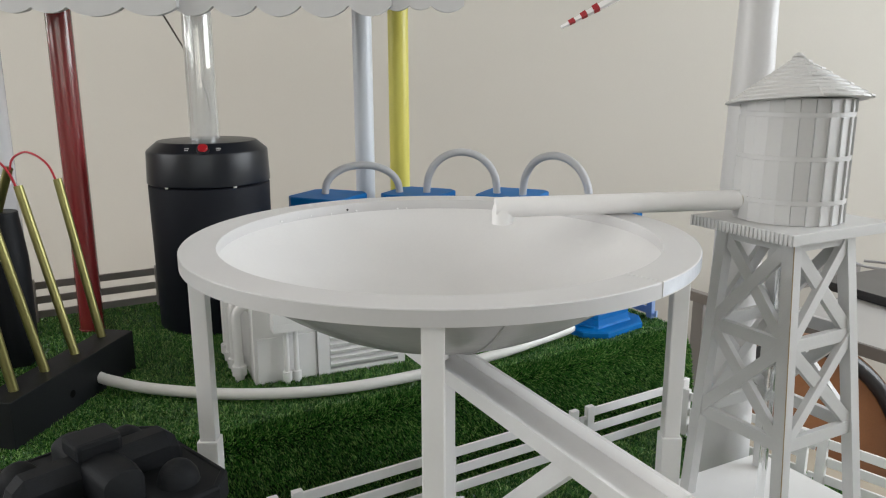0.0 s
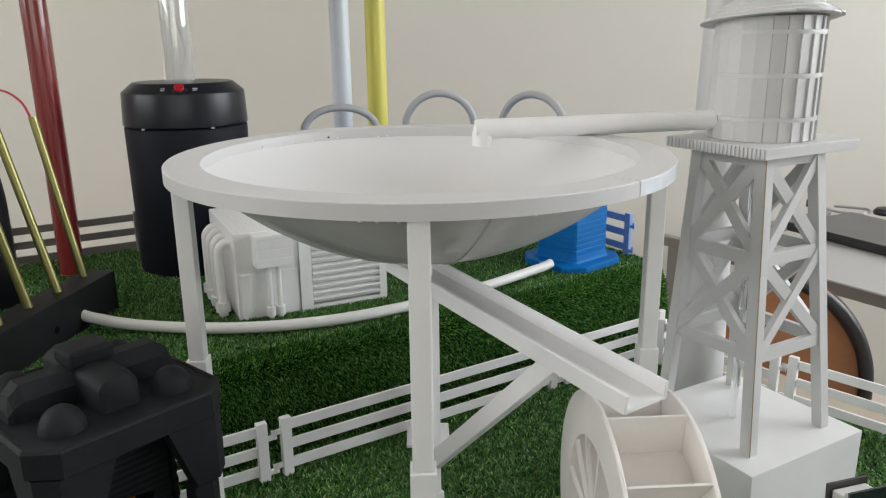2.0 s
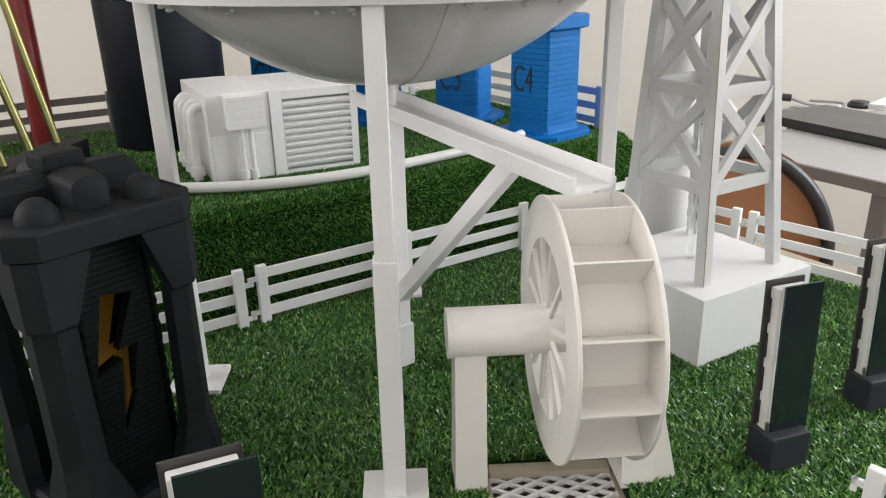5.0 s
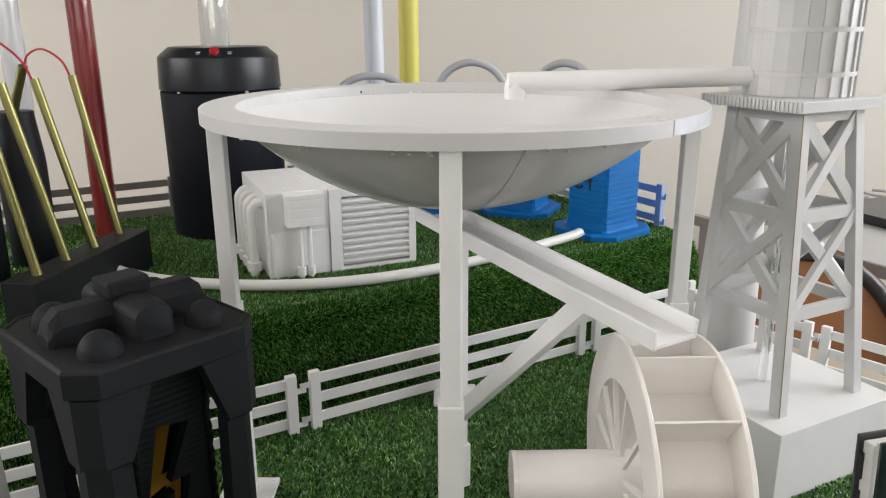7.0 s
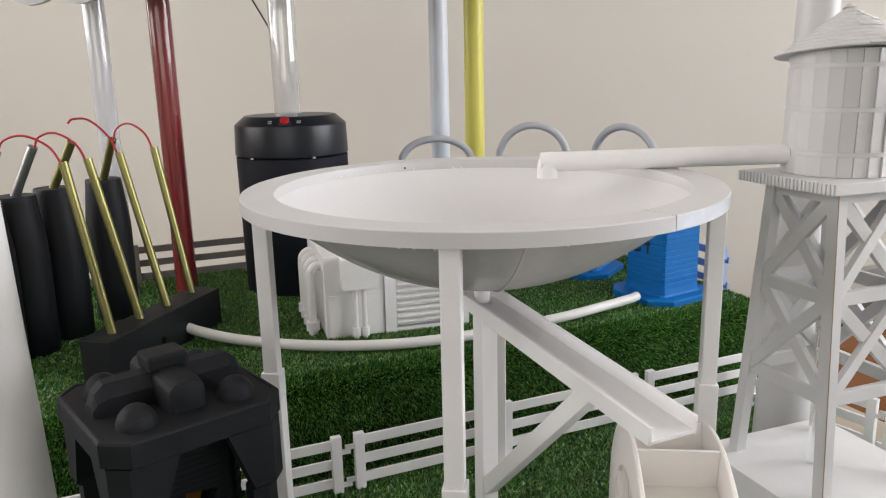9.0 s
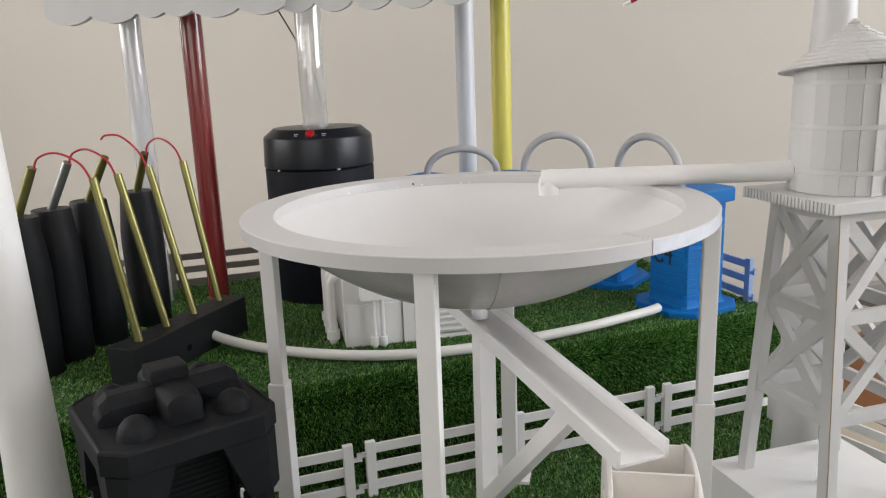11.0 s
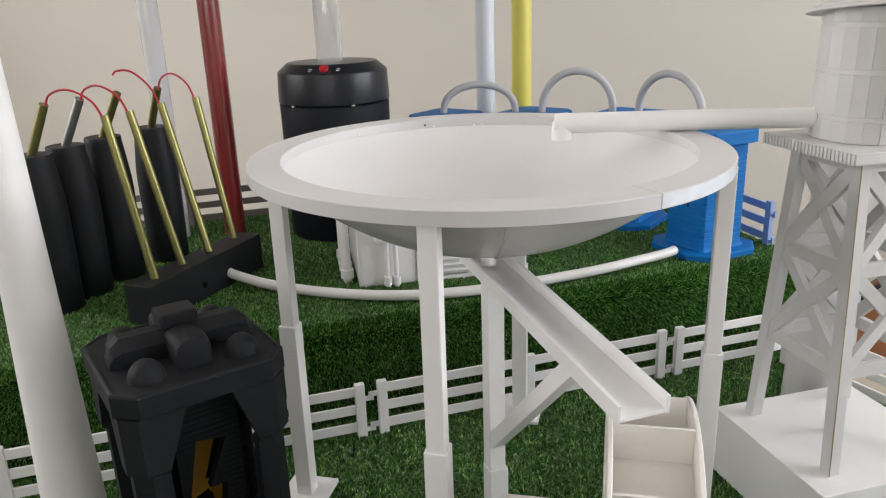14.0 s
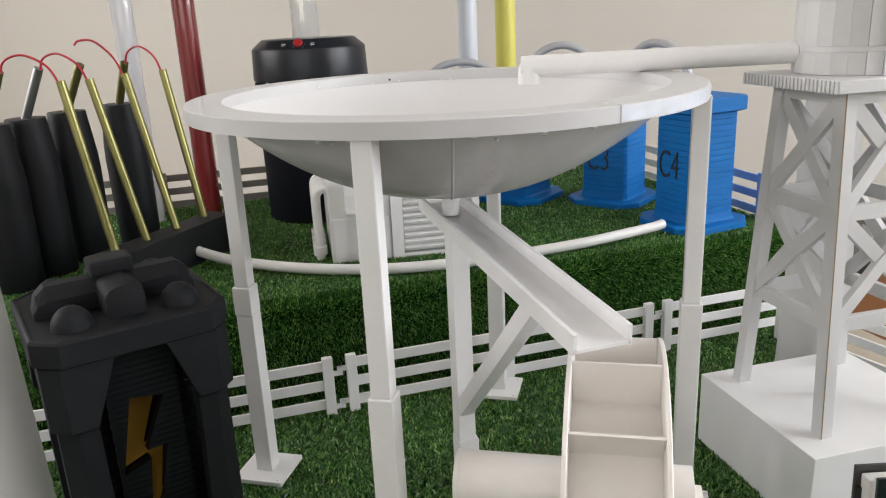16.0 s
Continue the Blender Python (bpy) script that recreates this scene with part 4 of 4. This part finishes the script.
        loops.append((outer, inner))
    for lo, hi in zip(*loops):
        for k in range(len(lo)):
            plate.faces.new((lo[k], lo[(k + 1) % len(lo)], hi[(k + 1) % len(lo)], hi[k]))
    part("cell_front", plate, DARKIN, t, "dark front plate with a bolt cut out")
    part("bolt", bolt, YELLOWB, t, "yellow lightning bolt panel")
    for s in (-1, 1):
        m = pose(0, 0, H, 0, 0, 0)
        dome = lathe(bm_new(), [(0.0138 * math.cos(a), 0.0155 * math.sin(a)) for a in (math.pi / 2 * q / 8 for q in range(8))] + [(0, 0.0160)], 28, pose(s * 0.0363, -0.0389, H - 0.001))
        part("dome", dome, CHAR, t, smooth=True)
        dome = lathe(bm_new(), [(0.0138 * math.cos(a), 0.0155 * math.sin(a)) for a in (math.pi / 2 * q / 8 for q in range(8))] + [(0, 0.0160)], 28, pose(s * 0.0363, 0.0345, H - 0.001))
        part("dome", dome, CHAR, t, smooth=True)
    ridge = bm_new()
    half = lambda x, w, h: [(x, -w, H - 0.001), (x, -w, H + h * 0.55), (x, -w * 0.5, H + h), (x, w * 0.5, H + h), (x, w, H + h * 0.55), (x, w, H - 0.001)]
    loft(ridge, [half(-0.056, 0.009, 0.006), half(-0.053, 0.011, 0.015), half(-0.046, 0.012, 0.0212), half(0.046, 0.012, 0.0212), half(0.053, 0.011, 0.015), half(0.056, 0.009, 0.006)])
    part("long_ridge", ridge, CHAR, t)
    cross = bm_new()

    def half(y, w, h):
        arc = [(w * math.cos(q), y, H + h * 0.62 + h * 0.38 * math.sin(q)) for q in (math.pi * j / 8 for j in range(9))]
        return [(w, y, H - 0.001)] + arc + [(-w, y, H - 0.001)]

    loft(cross, [half(-0.0425, 0.0105, 0.0185), half(-0.0405, 0.0130, 0.0212), half(-0.030, 0.0140, 0.0235), half(0.030, 0.0140, 0.0235), half(0.0405, 0.0130, 0.0212), half(0.0425, 0.0105, 0.0185)])
    part("cross_ridge", cross, CHAR, t, smooth=True)
    part("cap", box(bm_new(), (0.030, 0.026, 0.012), (0, 0.003, H + 0.0265), bevel=0.003), CHAR, t)
    return t


battery_tower()

# ---- generator ----
def generator():
    t = thing("transformer_box", pose(-0.235, 0.888, 0.110, 0, 0, 24.6), "white printed transformer cabinet with pipes and louvres", "transformer")
    L, D, H = 0.200, 0.165, 0.118
    part("body", box(bm_new(), (L * 0.40, D, H), (L * 0.20, D / 2, H / 2), bevel=0.0012), WHITE, t)
    part("body", box(bm_new(), (L * 0.60 - 0.001, D - 0.018, H - 0.002), (L * 0.70, D / 2 + 0.008, H / 2 - 0.001), bevel=0.0012), WHITE, t)
    fr = bm_new()
    x0, x1 = L * 0.46, L - 0.003
    for x, w in ((x0 - 0.0038, 0.0156), (x1 - 0.0025, 0.010)):
        box(fr, (w, 0.020, H - 0.003), (x, 0.0060, H / 2 - 0.001))
    for z in (0.0060, H - 0.0075):
        box(fr, (x1 - x0 - 0.0115, 0.0194, 0.0105), ((x0 + x1) / 2 - 0.0012, 0.0062, z))
    part("louvre_frame", fr, WHITE, t)
    part("recess", box(bm_new(), (x1 - x0 - 0.012, 0.002, H - 0.024), ((x0 + x1) / 2, 0.0152, H / 2)), SEAMGREY, t)
    for k in range(10):
        z = 0.018 + k * (H - 0.038) / 9
        part("louvre", box(bm_new(), (x1 - x0 - 0.0118, 0.0076, 0.0046), (0, 0, 0), pose((x0 + x1) / 2 - 0.0012, -0.0008, z, 24, 0, 0)), WHITE, t)
    part("lower_panel", box(bm_new(), (L * 0.40 - 0.006, 0.0030, H * 0.54), (L * 0.20 + 0.001, -0.0002, H * 0.27 + 0.001), bevel=0.0006), WHITE, t)
    jb = part("junction_box", box(bm_new(), (0.046, 0.022, 0.038), (L * 0.224, -0.010, H - 0.0225), bevel=0.0015), WHITE, t)
    part("junction_lid", box(bm_new(), (0.048, 0.023, 0.006), (L * 0.224, -0.010, H - 0.0045), bevel=0.001), WHITE, jb)
    for k in range(3):
        part("box_band", box(bm_new(), (0.0464, 0.0224, 0.0109), (L * 0.224, -0.0101, H - 0.0137 - 0.0116 * k), bevel=0.0005), WHITE, jb)
    for x in (L * 0.192, L * 0.252):
        p = part("conduit", rod(bm_new(), (x, -0.011, 0.002), (x, -0.011, H - 0.040), 0.0033, seg=16), WHITE, t, smooth=True)
        part("flange", rod(bm_new(), (x, -0.011, 0.0095), (x, -0.011, 0.0215), 0.0056, seg=18), WHITE, p, smooth=True)
    for k in range(4):
        y = 0.026 + 0.030 * k
        line = smooth_line([(0.004, y, H - 0.020), (-0.005, y, H - 0.016), (-0.0125, y, H - 0.022), (-0.0145, y, H - 0.032), (-0.0145, y, 0.05), (-0.0145, y, 0.004)], 6)
        p = part("side_pipe", sweep(bm_new(), line, 0.0060, 16), WHITE, t, smooth=True)
        part("flange", rod(bm_new(), (-0.0145, y, 0.0125), (-0.0145, y, 0.0245), 0.0092, seg=20), WHITE, p, smooth=True)
    dots = bm_new()
    for i in range(8):
        for k in range(11):
            rod(dots, (0.014 + 0.0068 * i, 0.03 + 0.0105 * k, H - 0.001), (0.014 + 0.0068 * i, 0.03 + 0.0105 * k, H + 0.0003), 0.0011, seg=6)
    part("perforation", dots, SEAMGREY, t, "grid of small vent holes")
    for i in range(2):
        for k in range(9):
            part("vent_slot", box(bm_new(), (0.012, 0.0045, 0.0012), (L * 0.55 + 0.045 * i, 0.03 + k * 0.0125, H - 0.0022)), SEAMGREY, t)
    return t


generator()

# ---- blue stations ----
def blue_station(x, y, rot, number, face=0.0, letter_z=0.093):
    t = thing("blue_station", pose(x, y, 0.110, 0, 0, rot), f"bright blue ribbed printed tower lettered C{number} on turf", "model tower", "blue towers")
    part("base", loft(bm_new(), [chamfered(0.132, 0.126, 0.026, 0.0), chamfered(0.132, 0.126, 0.026, 0.0135), chamfered(0.128, 0.122, 0.025, 0.0150)]), BLUE, t)
    part("plinth", loft(bm_new(), [chamfered(0.087, 0.087, 0.006, 0.0145), chamfered(0.081, 0.081, 0.005, 0.018), chamfered(0.0785, 0.0785, 0.004, 0.027)]), BLUE, t)
    n = 17
    for k in range(n):
        z = 0.0265 + k * 0.0083
        rib = loft(bm_new(), [chamfered(0.0762, 0.0762, 0.0035, z), chamfered(0.0775, 0.0775, 0.0035, z + 0.0009), chamfered(0.0775, 0.0775, 0.0035, z + 0.0072), chamfered(0.0762, 0.0762, 0.0035, z + 0.0081)])
        part("rib", rib, BLUE, t)
    part("cap", loft(bm_new(), [chamfered(0.078, 0.078, 0.004, 0.1675), chamfered(0.103, 0.103, 0.012, 0.1715), chamfered(0.103, 0.103, 0.012, 0.188), chamfered(0.100, 0.100, 0.012, 0.190)]), BLUE, t)
    cu = bpy.data.curves.new("lettering", "FONT")
    cu.body, cu.size, cu.extrude, cu.align_x, cu.align_y = f"C{number}", 0.058, 0.0005, "CENTER", "CENTER"
    cu.offset = -0.0006
    cu.materials.append(INK)
    ob = new("lettering", cu)
    ob.parent = t
    ob.matrix_basis = pose(0, 0, 0, 0, 0, face) @ pose(-0.010, -0.0393, letter_z, 90, 0, 0) @ Matrix.Diagonal((0.60, 1, 1, 1))
    return t


blue_station(0.233, 1.128, 39, 4, -90)
blue_station(0.117, 1.268, 66, 3, -90, 0.079)
blue_station(-0.042, 1.280, 66, 2, -90)
blue_station(-0.192, 1.255, 66, 1, -90)


def arch(a, b, rise):
    a, b = Vector(a), Vector(b)
    t = thing("hose_arch", Matrix.Translation(a), "grey bent hose arching between blue towers", "hose", "hose arches")
    d = b - a
    pts = [Vector((0, 0, -0.004))]
    for k in range(13):
        q = math.pi * k / 12
        pts.append(d * (0.5 - 0.5 * math.cos(q)) + Vector((0, 0, rise * math.sin(q) ** 0.85)))
    pts.append(d + Vector((0, 0, -0.004)))
    part("hose", sweep(bm_new(), smooth_line(pts, 3), 0.0062, 14), HOSEGREY, t, smooth=True)


arch((-0.197, 1.258, 0.300), (-0.074, 1.275, 0.300), 0.047)
arch((-0.028, 1.272, 0.300), (0.090, 1.262, 0.300), 0.068)
arch((0.131, 1.240, 0.300), (0.221, 1.135, 0.300), 0.070)


def ground_hose():
    t = thing("ground_hose", Matrix.Translation((0, 0, 0)), "long white hose lying in a curve on the turf", "hose")
    z = 0.1255
    pts = [(-0.428, 0.872, 0.136), (-0.405, 0.866, 0.131), (-0.345, 0.853, z), (-0.245, 0.838, z), (-0.145, 0.848, z), (-0.045, 0.889, z), (0.070, 0.966, z), (0.140, 1.024, z + 0.001), (0.176, 1.052, z + 0.003), (0.189, 1.066, z + 0.004)]
    part("hose", sweep(bm_new(), smooth_line(pts, 10), 0.0068, 16), HOSEWHITE, t, smooth=True)
    for p, q in ((pts[0], pts[1]),):
        p, q = Vector(p), Vector(q)
        d = (q - p).normalized()
        part("end_cuff", rod(bm_new(), p - d * 0.0006, p + d * 0.004, 0.0073, seg=16), HOSEWHITE, t, smooth=True)


ground_hose()

# ---- solar panels ----
def solar_panel(x, y, rot, height=0.157, wide=0.035):
    t = thing("solar_panel", pose(x, y, -0.004, 0, 0, rot), "upright dark glass panel with white core in a slate foot", "solar panel", "panels")
    foot = part("foot", box(bm_new(), (wide + 0.002, 0.028, 0.034), (0, 0, 0.017), bevel=0.0018), SLATE, t, "dark slate grey foot")
    for k in range(3):
        part("contact", box(bm_new(), (0.0016, 0.006, 0.010), (0.003 - wide / 2 + 0.0026 * k, 0.001, 0.0365)), STEEL, foot)
    m = pose(0, 0, 0.031, -3, 0, 0)
    hp = height - 0.031
    part("rear_plate", box(bm_new(), (wide, 0.0020, hp), (-0.001, 0.0110, hp / 2), m, 0.0003), FRAMEGREY, t)
    core = part("core", box(bm_new(), (wide - 0.006, 0.0095, hp - 0.006), (-0.001, 0.0042, hp / 2 - 0.001), m, 0.0012), FOAM, t, "white foam core")
    for k in range(4):
        part("clip", box(bm_new(), (0.004, 0.0032, 0.020), (0.0015 - wide / 2, 0.0082, 0.016 + 0.029 * k), m), INK, core)
    part("pane_edge", box(bm_new(), (0.0026, 0.0024, hp - 0.003), (0.0045 - wide / 2 + 0.0012, -0.0012, hp / 2), m, 0.0003), SEAMGREY, t, "pale grey edge of the pane")
    part("front_pane", box(bm_new(), (wide, 0.0020, hp - 0.002), (0.0045, -0.0030, hp / 2), m, 0.0003), DARKGLASS, t, "dark mirror-like glass pane")
    return t


solar_panel(0.302, 0.430, 15)
solar_panel(0.425, 0.505, 15)
solar_panel(-0.0885, 0.236, 21, 0.162, 0.041)

# ---- desk, chair and things behind ----
DESK_Z = -0.045


def desk():
    t = thing("office_desk", pose(1.270, 1.505, FLOOR, 0, 0, -60), "light grey office desk with a darker edge and metal legs", "desk")
    h = DESK_Z - FLOOR
    part("desktop", box(bm_new(), (1.10, 0.74, 0.024), (0.15, 0, h - 0.012), bevel=0.002), DESKTOP, t)
    part("edge_band", box(bm_new(), (1.104, 0.005, 0.026), (0.15, -0.3725, h - 0.0145), bevel=0.001), DESKEDGE, t, "grey brown edge band")
    part("edge_band", box(bm_new(), (0.005, 0.74, 0.026), (-0.4025, 0, h - 0.0145), bevel=0.001), DESKEDGE, t, "grey brown edge band")
    part("frame_rail", box(bm_new(), (0.25, 0.022, 0.026), (-0.53, -0.36, h - 0.0145), bevel=0.002), DESKEDGE, t, "grey brown rail")
    for x in (-0.637, -0.02, 0.62):
        for y in (-0.32, 0.32):
            part("leg", box(bm_new(), (0.036, 0.036, h - 0.025), (x, y, (h - 0.025) / 2), bevel=0.003), DESKLEG, t)
        part("side_rail", box(bm_new(), (0.03, 0.60, 0.03), (x, 0, h - 0.042), bevel=0.002), DESKLEG, t)
    return t


desk()


def laptop():
    t = thing("closed_laptop", pose(1.150, 1.780, DESK_Z + 0.0005, 0, 0, -66), "closed dark laptop with a grey lid on the desk", "laptop")
    part("base", box(bm_new(), (0.37, 0.25, 0.016), (0, 0, 0.008), bevel=0.004), RUBBER, t)
    part("lid", box(bm_new(), (0.368, 0.246, 0.006), (0, 0.002, 0.0195), bevel=0.0022), LIDGREY, t, "grey lid")
    part("lid_edge", box(bm_new(), (0.368, 0.004, 0.010), (0, -0.1235, 0.019), bevel=0.0015), RUBBER, t, "black front edge")
    return t


laptop()


def desk_clutter():
    t = thing("puck_mouse", pose(1.325, 2.06, DESK_Z), "small dark puck on the desk", "mouse")
    part("shell", lathe(bm_new(), [(0, 0), (0.03, 0), (0.032, 0.008), (0.024, 0.018), (0, 0.021)], 24), RUBBER, t, smooth=True)
    c = thing("desk_cable", pose(1.2, 2.06, DESK_Z + 0.004), "thin grey cable lying on the desk", "cable")
    line = smooth_line([(-0.06, 0.05, 0.02), (0.0, 0.03, 0.0), (0.06, -0.01, 0), (0.10, 0.05, 0.0), (0.03, 0.10, 0.0)], 6)
    part("cord", sweep(bm_new(), line, 0.004, 8), GREYMETAL, c, smooth=True)
    part("plug", rod(bm_new(), (-0.078, 0.057, 0.021), (-0.055, 0.048, 0.019), 0.011), RUBBER, c, smooth=True)
    p = thing("paper_stack", pose(1.50, 1.98, DESK_Z, 0, 0, -52), "stack of white papers on the desk", "paper")
    for k in range(4):
        part("sheet", box(bm_new(), (0.30, 0.21, 0.0035), (0.004 * (k % 2), 0.003 * k, 0.002 + 0.004 * k), pose(0, 0, 0, 0, 0, 2 * k - 3)), SMOOTH, p)


desk_clutter()


def chair():
    t = thing("office_chair", pose(0.575, 1.18, FLOOR), "brown plywood chair with black edge trim at the desk", "chair")
    W, TOP, MID = 0.182, 0.205, 0.645

    def outline(scale):
        arc = [(W * scale * math.cos(math.pi * k / 36), TOP * scale * math.sin(math.pi * k / 36)) for k in range(37)]
        return [(-W * scale, -0.22)] + arc[::-1] + [(W * scale, -0.22)]

    curve = lambda x: 0.05 * (x / 0.2) ** 2
    b = loft(bm_new(), [[(x, y - curve(x), MID + z) for x, z in outline(1.0)] for y in (-0.006, 0.006)])
    part("backrest", b, WOOD, t, "brown varnished plywood")
    line = [Vector((x, -0.012 - curve(x), MID + z)) for x, z in outline(0.925)]
    part("edge_trim", sweep(bm_new(), line, 0.0125, 12), RUBBER, t, "glossy black rubber trim", smooth=True)
    part("seat", box(bm_new(), (0.42, 0.40, 0.03), (0, -0.22, 0.44), bevel=0.012), WOOD, t)
    for x in (-0.17, 0.17):
        part("leg", rod(bm_new(), (x, -0.39, 0), (x, -0.39, 0.43), 0.011), GREYMETAL, t, smooth=True)
        part("leg", rod(bm_new(), (x, 0.017, 0), (x, 0.004, 0.50), 0.011), GREYMETAL, t, smooth=True)
    return t


chair()
